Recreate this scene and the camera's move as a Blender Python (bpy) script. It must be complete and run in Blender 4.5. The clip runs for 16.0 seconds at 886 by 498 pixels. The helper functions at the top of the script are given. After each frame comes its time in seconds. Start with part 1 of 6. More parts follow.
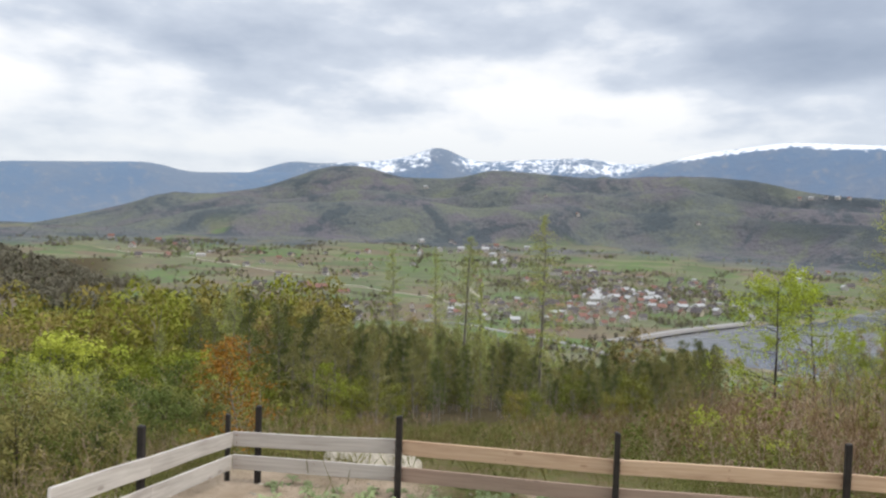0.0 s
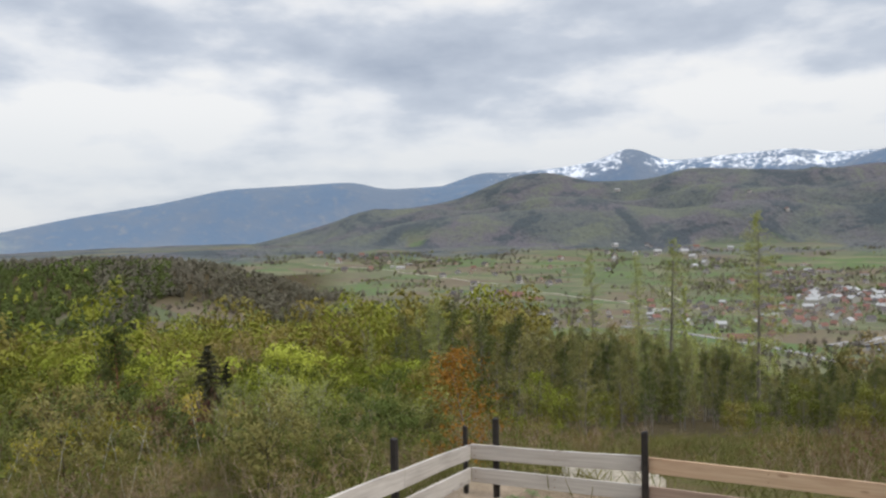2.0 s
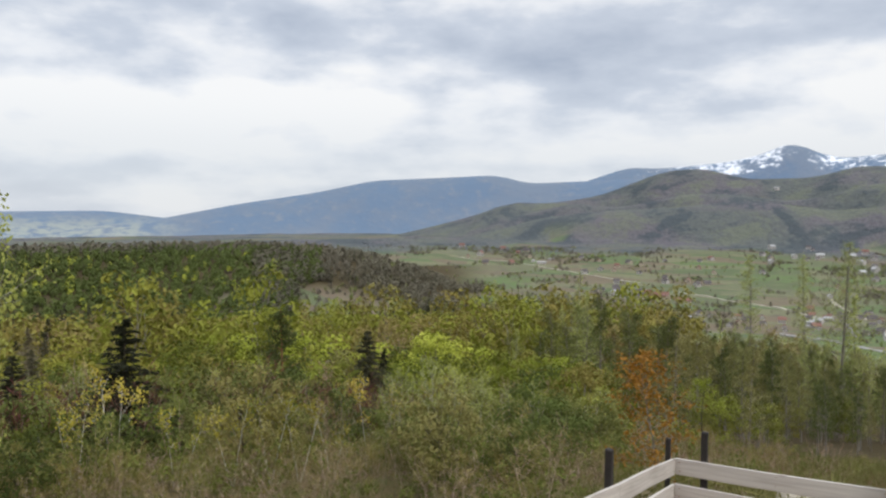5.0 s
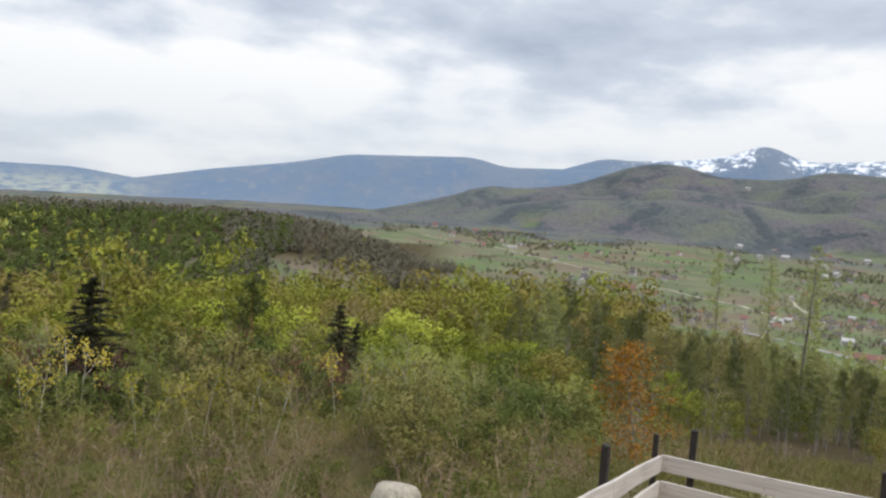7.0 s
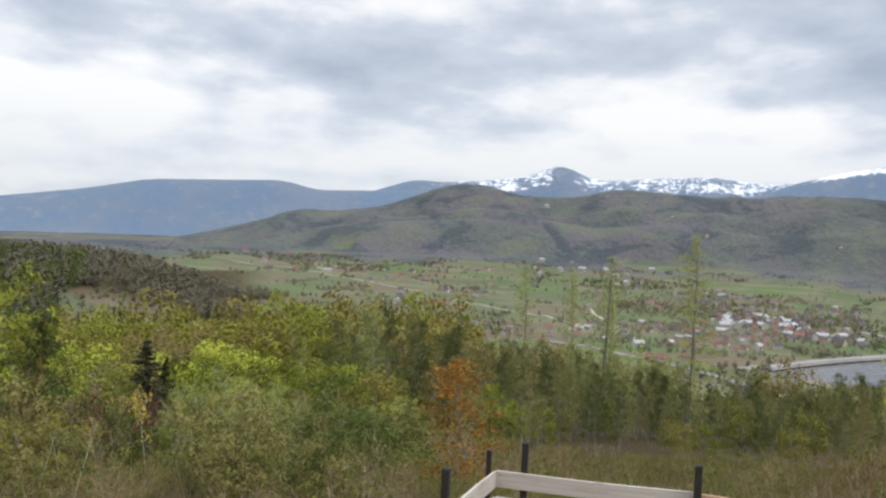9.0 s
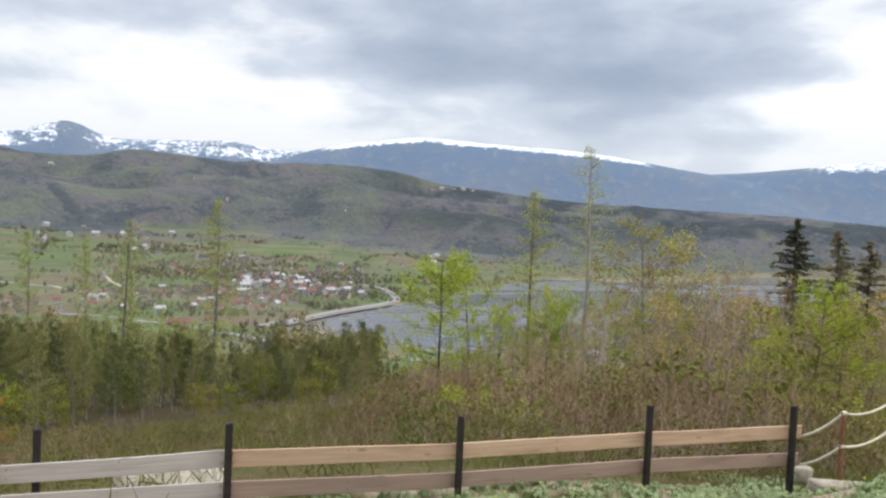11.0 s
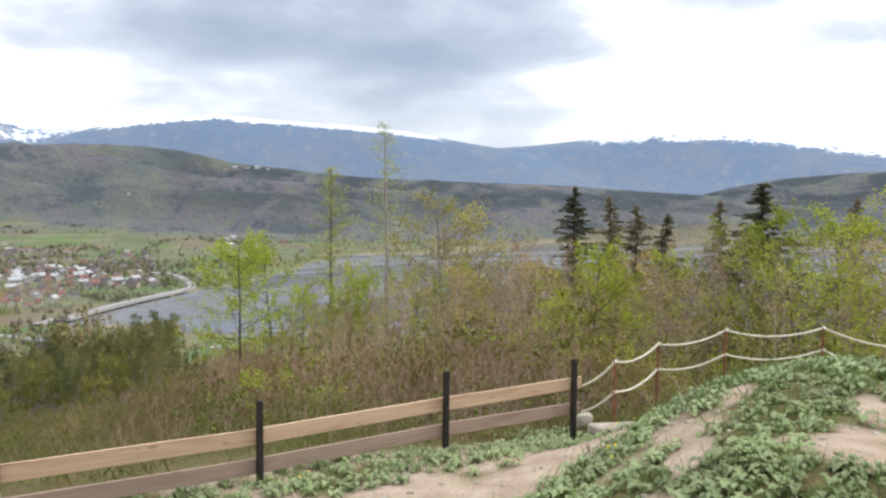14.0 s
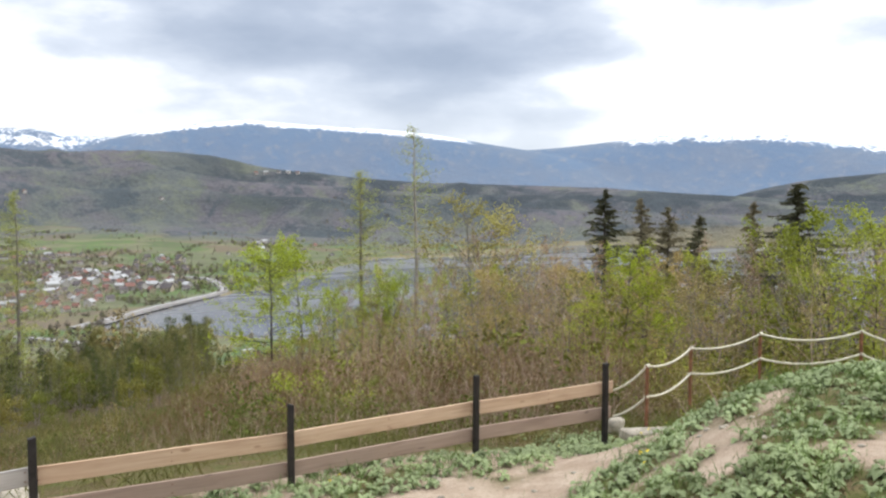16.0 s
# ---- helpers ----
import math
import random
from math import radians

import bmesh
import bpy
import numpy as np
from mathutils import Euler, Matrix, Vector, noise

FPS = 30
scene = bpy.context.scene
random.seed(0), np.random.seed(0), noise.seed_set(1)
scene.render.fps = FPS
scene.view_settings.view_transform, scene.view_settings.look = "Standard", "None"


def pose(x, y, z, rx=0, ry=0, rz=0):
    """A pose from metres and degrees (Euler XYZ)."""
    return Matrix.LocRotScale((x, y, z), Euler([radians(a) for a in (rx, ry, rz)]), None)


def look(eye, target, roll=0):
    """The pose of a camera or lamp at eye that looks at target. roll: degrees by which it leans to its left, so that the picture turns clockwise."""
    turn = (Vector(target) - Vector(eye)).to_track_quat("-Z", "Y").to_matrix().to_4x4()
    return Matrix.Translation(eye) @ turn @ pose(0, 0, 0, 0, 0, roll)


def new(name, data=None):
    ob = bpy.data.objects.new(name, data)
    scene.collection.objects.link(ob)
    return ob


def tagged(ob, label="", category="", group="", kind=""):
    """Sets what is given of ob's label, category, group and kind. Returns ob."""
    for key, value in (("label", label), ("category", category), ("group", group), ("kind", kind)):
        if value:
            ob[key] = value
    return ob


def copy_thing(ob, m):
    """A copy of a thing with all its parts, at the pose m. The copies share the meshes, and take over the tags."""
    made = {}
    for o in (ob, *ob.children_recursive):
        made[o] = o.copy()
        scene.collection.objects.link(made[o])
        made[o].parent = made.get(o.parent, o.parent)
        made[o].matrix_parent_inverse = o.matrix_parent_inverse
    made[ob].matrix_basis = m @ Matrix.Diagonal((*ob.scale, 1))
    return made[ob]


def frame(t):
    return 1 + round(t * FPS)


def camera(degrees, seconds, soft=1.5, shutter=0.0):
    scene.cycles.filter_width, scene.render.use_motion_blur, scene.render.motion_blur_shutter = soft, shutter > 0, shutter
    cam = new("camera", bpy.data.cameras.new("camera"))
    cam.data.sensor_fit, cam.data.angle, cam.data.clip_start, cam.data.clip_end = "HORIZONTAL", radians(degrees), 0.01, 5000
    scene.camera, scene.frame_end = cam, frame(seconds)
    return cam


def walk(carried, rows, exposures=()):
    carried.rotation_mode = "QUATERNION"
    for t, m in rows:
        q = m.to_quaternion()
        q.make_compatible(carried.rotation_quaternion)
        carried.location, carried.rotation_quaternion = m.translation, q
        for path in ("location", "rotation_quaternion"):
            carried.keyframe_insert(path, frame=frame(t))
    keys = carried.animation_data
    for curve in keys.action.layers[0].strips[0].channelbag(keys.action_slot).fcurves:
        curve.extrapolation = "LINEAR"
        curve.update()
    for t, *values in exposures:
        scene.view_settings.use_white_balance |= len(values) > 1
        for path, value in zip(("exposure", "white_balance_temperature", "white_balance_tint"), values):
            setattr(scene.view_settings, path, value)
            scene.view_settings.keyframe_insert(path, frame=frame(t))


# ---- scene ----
cam = camera(60.4, 16.0, soft=2.4)
PATH = [
    (0, (1.471, -0.665, 3.261), (1.263, 1.323, 3.187), 1.8), 
    (0.5, (1.391, -0.505, 3.245), (0.808, 1.408, 3.224), 1.7), 
    (1, (1.31, -0.431, 3.255), (0.469, 1.384, 3.275), -0.6), 
    (1.5, (1.129, -0.436, 3.245), (0.397, 1.425, 3.243), -1.5), 
    (2, (0.96, -0.476, 3.249), (0.264, 1.398, 3.192), -1.1), 
    (2.5, (0.869, -0.465, 3.25), (-0.027, 1.322, 3.177), -0.1), 
    (3, (0.789, -0.398, 3.253), (-0.27, 1.299, 3.242), 1.3), 
    (3.5, (0.657, -0.29, 3.206), (-0.493, 1.345, 3.141), 0.9), 
    (4, (0.421, -0.317, 3.19), (-0.685, 1.349, 3.13), 0.6), 
    (4.2, (0.325, -0.307, 3.201), (-0.734, 1.389, 3.131), -0.2), 
    (6.3, (-0.125, -0.032, 3.152), (-1.119, 1.702, 3.084), 1.4), 
    (6.5, (-0.195, -0.026, 3.15), (-1.155, 1.726, 3.067), 1.2), 
    (7, (-0.283, -0.018, 3.135), (-1.244, 1.731, 3.012), 4.3), 
    (7.5, (-0.297, 0.06, 3.154), (-1.257, 1.814, 3.106), 2.6), 
    (8, (-0.343, 0.118, 3.14), (-1.161, 1.942, 3.095), 3.0), 
    (8.2, (-0.391, 0.137, 3.136), (-1.12, 1.999, 3.116), 2.9), 
    (10.3, (-0.521, 0.2, 3.108), (-0.457, 2.197, 3.031), 1.9), 
    (10.5, (-0.527, 0.219, 3.109), (-0.264, 2.2, 3.027), 1.5), 
    (11, (-0.546, 0.231, 3.107), (0.138, 2.109, 3.03), 2.7), 
    (11.5, (-0.511, 0.225, 3.111), (0.463, 1.968, 2.999), 2.5), 
    (12, (-0.483, 0.194, 3.112), (0.622, 1.856, 2.975), 2.2), 
    (12.5, (-0.475, 0.179, 3.115), (0.653, 1.821, 2.94), 1.5), 
    (13, (-0.465, 0.202, 3.107), (0.655, 1.851, 2.952), 1.3), 
    (13.5, (-0.466, 0.188, 3.106), (0.659, 1.835, 2.965), 1.0), 
    (14, (-0.455, 0.209, 3.106), (0.69, 1.844, 2.983), 0.6), 
    (14.5, (-0.456, 0.202, 3.111), (0.658, 1.859, 2.984), 0.9), 
    (15, (-0.454, 0.219, 3.11), (0.629, 1.897, 2.996), 0.7), 
    (15.5, (-0.444, 0.219, 3.116), (0.639, 1.897, 3.002), 0.3), 
    (16, (-0.444, 0.219, 3.117), (0.637, 1.898, 3.001), 0.2),
]
walk(cam, [(t, look(e, g, r)) for t, e, g, r in PATH],
     [(0, -0.05), (0.5, 0.04), (1.0, -0.02), (1.5, -0.22), (2.0, -0.26), (3.0, -0.16), (4.0, -0.2), (7.0, -0.11), (8.2, -0.08), (10.5, -0.16), (11.0, 0.0), (12.0, 0.18), (16.0, 0.2)])

# ---------------------------------------------------------------- world, sun
SUN_EL, SUN_AZ = 50.0, -105.0          # degrees; azimuth counts to the left of +y
world = bpy.data.worlds.new("world")
scene.world = world
world.use_nodes = True


def link(nt, a, b):
    nt.links.new(a, b)


def val(nt, op, a, b=None, c=None, clamp=False):
    n = nt.nodes.new("ShaderNodeMath")
    n.operation, n.use_clamp = op, clamp
    for i, v in enumerate((a, b, c)):
        if v is None:
            continue
        if isinstance(v, (int, float)):
            n.inputs[i].default_value = v
        else:
            link(nt, v, n.inputs[i])
    return n.outputs[0]


def smooth(nt, v, lo, hi, a=0.0, b=1.0):
    n = nt.nodes.new("ShaderNodeMapRange")
    n.interpolation_type = "SMOOTHSTEP"
    link(nt, v, n.inputs["Value"])
    for k, x in (("From Min", lo), ("From Max", hi), ("To Min", a), ("To Max", b)):
        n.inputs[k].default_value = x
    return n.outputs[0]


def fbm(nt, vec, scale, detail=6.0, rough=0.55, dist=0.0):
    n = nt.nodes.new("ShaderNodeTexNoise")
    if vec is not None:
        link(nt, vec, n.inputs["Vector"])
    n.inputs["Scale"].default_value, n.inputs["Detail"].default_value = scale, detail
    n.inputs["Roughness"].default_value, n.inputs["Distortion"].default_value = rough, dist
    return n.outputs["Fac"]


def mixc(nt, fac, a, b, mode="MIX"):
    n = nt.nodes.new("ShaderNodeMix")
    n.data_type, n.blend_type = "RGBA", mode
    for key, v in ((0, fac), (6, a), (7, b)):
        if isinstance(v, (int, float)):
            n.inputs[key].default_value = v
        elif isinstance(v, tuple):
            n.inputs[key].default_value = (*v, 1)
        else:
            link(nt, v, n.inputs[key])
    return n.outputs[2]


def vscale(nt, vec, s, off=(0, 0, 0)):
    n = nt.nodes.new("ShaderNodeMapping")
    link(nt, vec, n.inputs["Vector"])
    n.inputs["Scale"].default_value, n.inputs["Location"].default_value = s, off
    return n.outputs[0]


def build_sky():
    nt = world.node_tree
    nt.nodes.clear()
    out, bg = nt.nodes.new("ShaderNodeOutputWorld"), nt.nodes.new("ShaderNodeBackground")
    sky = nt.nodes.new("ShaderNodeTexSky")
    sky.sky_type, sky.sun_disc = "NISHITA", False
    sky.sun_elevation, sky.sun_rotation = radians(SUN_EL), radians(-SUN_AZ)
    way = nt.nodes.new("ShaderNodeTexCoord").outputs["Generated"]
    sep = nt.nodes.new("ShaderNodeSeparateXYZ")
    link(nt, way, sep.inputs[0])
    x, y, z = sep.outputs
    zz = val(nt, "ADD", val(nt, "MAXIMUM", z, 0.0), 0.10)
    flat = nt.nodes.new("ShaderNodeCombineXYZ")
    link(nt, val(nt, "DIVIDE", x, zz), flat.inputs[0])
    link(nt, val(nt, "DIVIDE", y, zz), flat.inputs[1])
    big = fbm(nt, vscale(nt, flat.outputs[0], (0.62, 0.62, 1), (1.3, 4.1, 0)), 1.0, 3.0, 0.45, 0.15)
    def heaps(dz):
        """Cloud heaps at this height of the sky, or a little above it."""
        mid = fbm(nt, vscale(nt, way, (2.4, 2.4, 8.0), (0.7, 0.2, 0.4 + 8.0 * dz)), 1.0, 6.0, 0.5, 0.1)
        puff = fbm(nt, vscale(nt, way, (7.0, 7.0, 17.0), (0.1, 0.9, 0.4 + 17.0 * dz)), 1.0, 6.0, 0.5, 0.0)
        return val(nt, "ADD", val(nt, "MULTIPLY", mid, 0.50), val(nt, "MULTIPLY", puff, 0.40))

    here, above = heaps(0.0), heaps(0.016)
    cover = val(nt, "ADD", val(nt, "MULTIPLY", big, 0.20), val(nt, "SUBTRACT", here, 0.035))
    # tops catch the light, bases stay grey
    cover = val(nt, "SUBTRACT", cover, val(nt, "MULTIPLY", val(nt, "SUBTRACT", here, above), 1.0))
    # bright gap under the cloud base, wide open in the west
    gap = val(nt, "MULTIPLY", smooth(nt, z, 0.055, 0.10), smooth(nt, z, 0.135, 0.18, 1.0, 0.0))
    deck = val(nt, "MULTIPLY", smooth(nt, z, 0.15, 0.19), smooth(nt, z, 0.24, 0.32, 1.0, 0.0))
    gap = val(nt, "MULTIPLY", gap, smooth(nt, x, -0.15, 0.35, 1.0, 0.2))
    veil = val(nt, "MULTIPLY", smooth(nt, z, 0.20, 0.24, 1.0, 0.0), val(nt, "MULTIPLY", smooth(nt, x, 0.10, 0.30), smooth(nt, x, 0.58, 0.70, 1.0, 0.0)))
    west = smooth(nt, val(nt, "ADD", val(nt, "MULTIPLY", x, 0.88), val(nt, "MULTIPLY", y, 0.48)), 0.915, 0.995)
    cover = val(nt, "SUBTRACT", cover, val(nt, "MULTIPLY", gap, 0.085))
    cover = val(nt, "ADD", cover, val(nt, "MULTIPLY", veil, 0.075))
    cover = val(nt, "ADD", cover, val(nt, "MULTIPLY", deck, smooth(nt, x, 0.05, 0.40, 0.055, 0.115)))
    cover = val(nt, "SUBTRACT", cover, val(nt, "MULTIPLY", west, 0.13))
    ramp = nt.nodes.new("ShaderNodeValToRGB")
    link(nt, cover, ramp.inputs[0])
    el = ramp.color_ramp.elements
    el[0].position, el[0].color = 0.455, (1.0, 1.0, 1.0, 1)
    el[1].position, el[1].color = 0.80, (0.34, 0.40, 0.51, 1)
    for p, c in ((0.50, (0.88, 0.905, 0.95, 1)), (0.56, (0.64, 0.695, 0.79, 1)), (0.68, (0.44, 0.50, 0.61, 1))):
        e = el.new(p)
        e.color = c
    haze = smooth(nt, z, 0.06, 0.17, 1.0, 0.0)
    col = mixc(nt, val(nt, "MULTIPLY", haze, 0.52), ramp.outputs[0], (0.70, 0.745, 0.81))
    blue = mixc(nt, 1.0, sky.outputs[0], (0.10, 0.10, 0.10), "MULTIPLY")
    col = mixc(nt, 0.90, blue, col)
    # an overcast sky is brightest overhead
    bg_light = smooth(nt, z, 0.36, 0.95, 1.13, 2.8)
    link(nt, bg_light, bg.inputs[1])
    link(nt, col, bg.inputs[0])
    link(nt, bg.outputs[0], out.inputs[0])


build_sky()
sun = bpy.data.lights.new("sun", "SUN")
sun.energy, sun.angle, sun.color = 1.5, radians(14), (1.0, 0.95, 0.88)
sun_ob = new("sun", sun)
_a, _e = radians(SUN_AZ), radians(SUN_EL)
sun_ob.matrix_world = look((0, 0, 60), (math.sin(_a) * math.cos(_e), -math.cos(_a) * math.cos(_e), 60 - math.sin(_e)))

# ---------------------------------------------------------------- materials
def material(name, rough=0.85):
    m = bpy.data.materials.new(name)
    m.use_nodes = True
    nt = m.node_tree
    b = nt.nodes["Principled BSDF"]
    b.inputs["Roughness"].default_value = rough
    b.inputs["Specular IOR Level"].default_value = 0.25
    return m, nt, b


def place(nt):
    return nt.nodes.new("ShaderNodeTexCoord").outputs["Object"]


def globe(nt):
    return nt.nodes.new("ShaderNodeNewGeometry").outputs["Position"]


def attr(nt, name):
    n = nt.nodes.new("ShaderNodeAttribute")
    n.attribute_name = name
    return n.outputs["Fac"]


def rnd(nt):
    return nt.nodes.new("ShaderNodeObjectInfo").outputs["Random"]


def island(nt):
    return nt.nodes.new("ShaderNodeNewGeometry").outputs["Random Per Island"]


def bump(nt, b, height, strength, dist):
    n = nt.nodes.new("ShaderNodeBump")
    n.inputs["Strength"].default_value, n.inputs["Distance"].default_value = strength, dist
    link(nt, height, n.inputs["Height"])
    link(nt, n.outputs[0], b.inputs["Normal"])


def leaf_mat(name, a, b2, c, patch=0.12, thin=0.25, tones=(0.5, 1.45)):
    """Foliage: three tints, mixed leaf by leaf, tree by tree and in patches."""
    m, nt, b = material(name, 0.6)
    b.inputs["Specular IOR Level"].default_value = 0.06
    col = mixc(nt, val(nt, "MULTIPLY", island(nt), 0.25), a, b2)
    f = val(nt, "ADD", val(nt, "MULTIPLY", rnd(nt), 0.55), val(nt, "MULTIPLY", fbm(nt, globe(nt), patch, 2.0), 0.6))
    col = mixc(nt, smooth(nt, f, 0.35, 0.85), col, c)
    shade = nt.nodes.new("ShaderNodeHueSaturation")
    link(nt, col, shade.inputs["Color"])
    link(nt, smooth(nt, val(nt, "ADD", val(nt, "MULTIPLY", rnd(nt), 0.5), val(nt, "MULTIPLY", fbm(nt, globe(nt), patch * 1.7, 1.0), 0.5)), 0.2, 0.8, *tones), shade.inputs["Value"])
    col = shade.outputs[0]
    link(nt, col, b.inputs["Base Color"])
    tr, mx = nt.nodes.new("ShaderNodeBsdfTranslucent"), nt.nodes.new("ShaderNodeMixShader")
    link(nt, col, tr.inputs[0])
    mx.inputs[0].default_value = thin
    link(nt, b.outputs[0], mx.inputs[1])
    link(nt, tr.outputs[0], mx.inputs[2])
    link(nt, mx.outputs[0], nt.nodes["Material Output"].inputs[0])
    return m


def bark_mat(name, a, b2, scale=9.0):
    m, nt, b = material(name, 0.9)
    n = fbm(nt, vscale(nt, place(nt), (scale, scale, scale * 0.25)), 1.0, 5.0)
    col = mixc(nt, smooth(nt, n, 0.35, 0.65), a, b2)
    col = mixc(nt, val(nt, "MULTIPLY", rnd(nt), 0.4), col, a)
    link(nt, col, b.inputs["Base Color"])
    bump(nt, b, n, 0.5, 0.02)
    return m


def plain_mat(name, col, var=0.25, scale=3.0, rough=0.8, per_object=0.2):
    """A painted or stained surface with dirt at two scales."""
    m, nt, b = material(name, rough)
    n = fbm(nt, place(nt), scale, 6.0, 0.6)
    n2 = fbm(nt, place(nt), scale * 8, 4.0, 0.6)
    k = val(nt, "ADD", val(nt, "MULTIPLY", n, 0.7), val(nt, "MULTIPLY", n2, 0.3))
    dark = tuple(c * (1 - var) for c in col)
    light = tuple(min(1, c * (1 + var * 0.6)) for c in col)
    c = mixc(nt, smooth(nt, k, 0.35, 0.65), dark, light)
    c = mixc(nt, val(nt, "MULTIPLY", rnd(nt), per_object), c, dark)
    link(nt, c, b.inputs["Base Color"])
    bump(nt, b, n2, 0.25, 0.01)
    return m


def plank_mat(name, a, b2, knot):
    """Sawn board, grain along x, with darker knots and end weathering."""
    m, nt, b = material(name, 0.8)
    p = place(nt)
    shift = nt.nodes.new("ShaderNodeVectorMath")
    shift.operation = "ADD"
    off = nt.nodes.new("ShaderNodeCombineXYZ")
    link(nt, val(nt, "MULTIPLY", rnd(nt), 40.0), off.inputs[0])
    link(nt, p, shift.inputs[0])
    link(nt, off.outputs[0], shift.inputs[1])
    p = shift.outputs[0]
    grain = fbm(nt, vscale(nt, p, (1.2, 30, 42)), 1.0, 5.0, 0.6, 0.6)
    stain = fbm(nt, vscale(nt, p, (1.1, 3, 6)), 1.0, 4.0)
    col = mixc(nt, smooth(nt, grain, 0.3, 0.7), a, b2)
    col = mixc(nt, val(nt, "MULTIPLY", smooth(nt, stain, 0.45, 0.75), 0.5), col, knot)
    vor = nt.nodes.new("ShaderNodeTexVoronoi")
    link(nt, vscale(nt, p, (2.4, 5, 7.5)), vor.inputs["Vector"])
    vor.inputs["Scale"].default_value = 1.0
    spot = smooth(nt, vor.outputs["Distance"], 0.09, 0.17, 1.0, 0.0)
    col = mixc(nt, val(nt, "MULTIPLY", spot, 0.75), col, knot)
    col = mixc(nt, val(nt, "MULTIPLY", rnd(nt), 0.25), col, knot)
    link(nt, col, b.inputs["Base Color"])
    bump(nt, b, grain, 0.35, 0.004)
    return m


def wood_tint(nt, p):
    """Far woods: bare beech, spruce and fresh birch in patches, their tints blued for haze."""
    q = vscale(nt, p, (1.0, 1.0, 1.6))
    w1, w2, w3 = fbm(nt, q, 0.0026, 5.0, 0.58, 0.6), fbm(nt, q, 0.0050, 6.0, 0.58, 0.8), fbm(nt, p, 0.03, 5.0, 0.65)
    w4 = fbm(nt, p, 0.075, 4.0, 0.7)
    grain = val(nt, "MULTIPLY", val(nt, "SUBTRACT", val(nt, "ADD", w3, w4), 1.0), 0.28)
    w2 = val(nt, "ADD", w2, grain)
    # the blue-grey lean of these tints is distance haze painted in
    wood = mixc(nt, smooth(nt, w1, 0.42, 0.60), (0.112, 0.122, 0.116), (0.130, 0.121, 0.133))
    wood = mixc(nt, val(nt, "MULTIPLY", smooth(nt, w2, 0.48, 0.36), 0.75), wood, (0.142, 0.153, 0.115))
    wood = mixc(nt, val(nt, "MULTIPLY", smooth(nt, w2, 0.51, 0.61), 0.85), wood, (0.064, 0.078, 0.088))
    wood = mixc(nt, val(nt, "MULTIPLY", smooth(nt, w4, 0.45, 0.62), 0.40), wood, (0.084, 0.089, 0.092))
    return wood, w3


def far_wood_mat():
    m, nt, b = material("far_wood", 1.0)
    b.inputs["Specular IOR Level"].default_value = 0.0
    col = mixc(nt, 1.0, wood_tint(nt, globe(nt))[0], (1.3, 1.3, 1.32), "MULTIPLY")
    link(nt, col, b.inputs["Base Color"])
    tr, mx = nt.nodes.new("ShaderNodeBsdfTranslucent"), nt.nodes.new("ShaderNodeMixShader")
    link(nt, col, tr.inputs[0])
    mx.inputs[0].default_value = 0.5
    link(nt, b.outputs[0], mx.inputs[1])
    link(nt, tr.outputs[0], mx.inputs[2])
    link(nt, mx.outputs[0], nt.nodes["Material Output"].inputs[0])
    return m


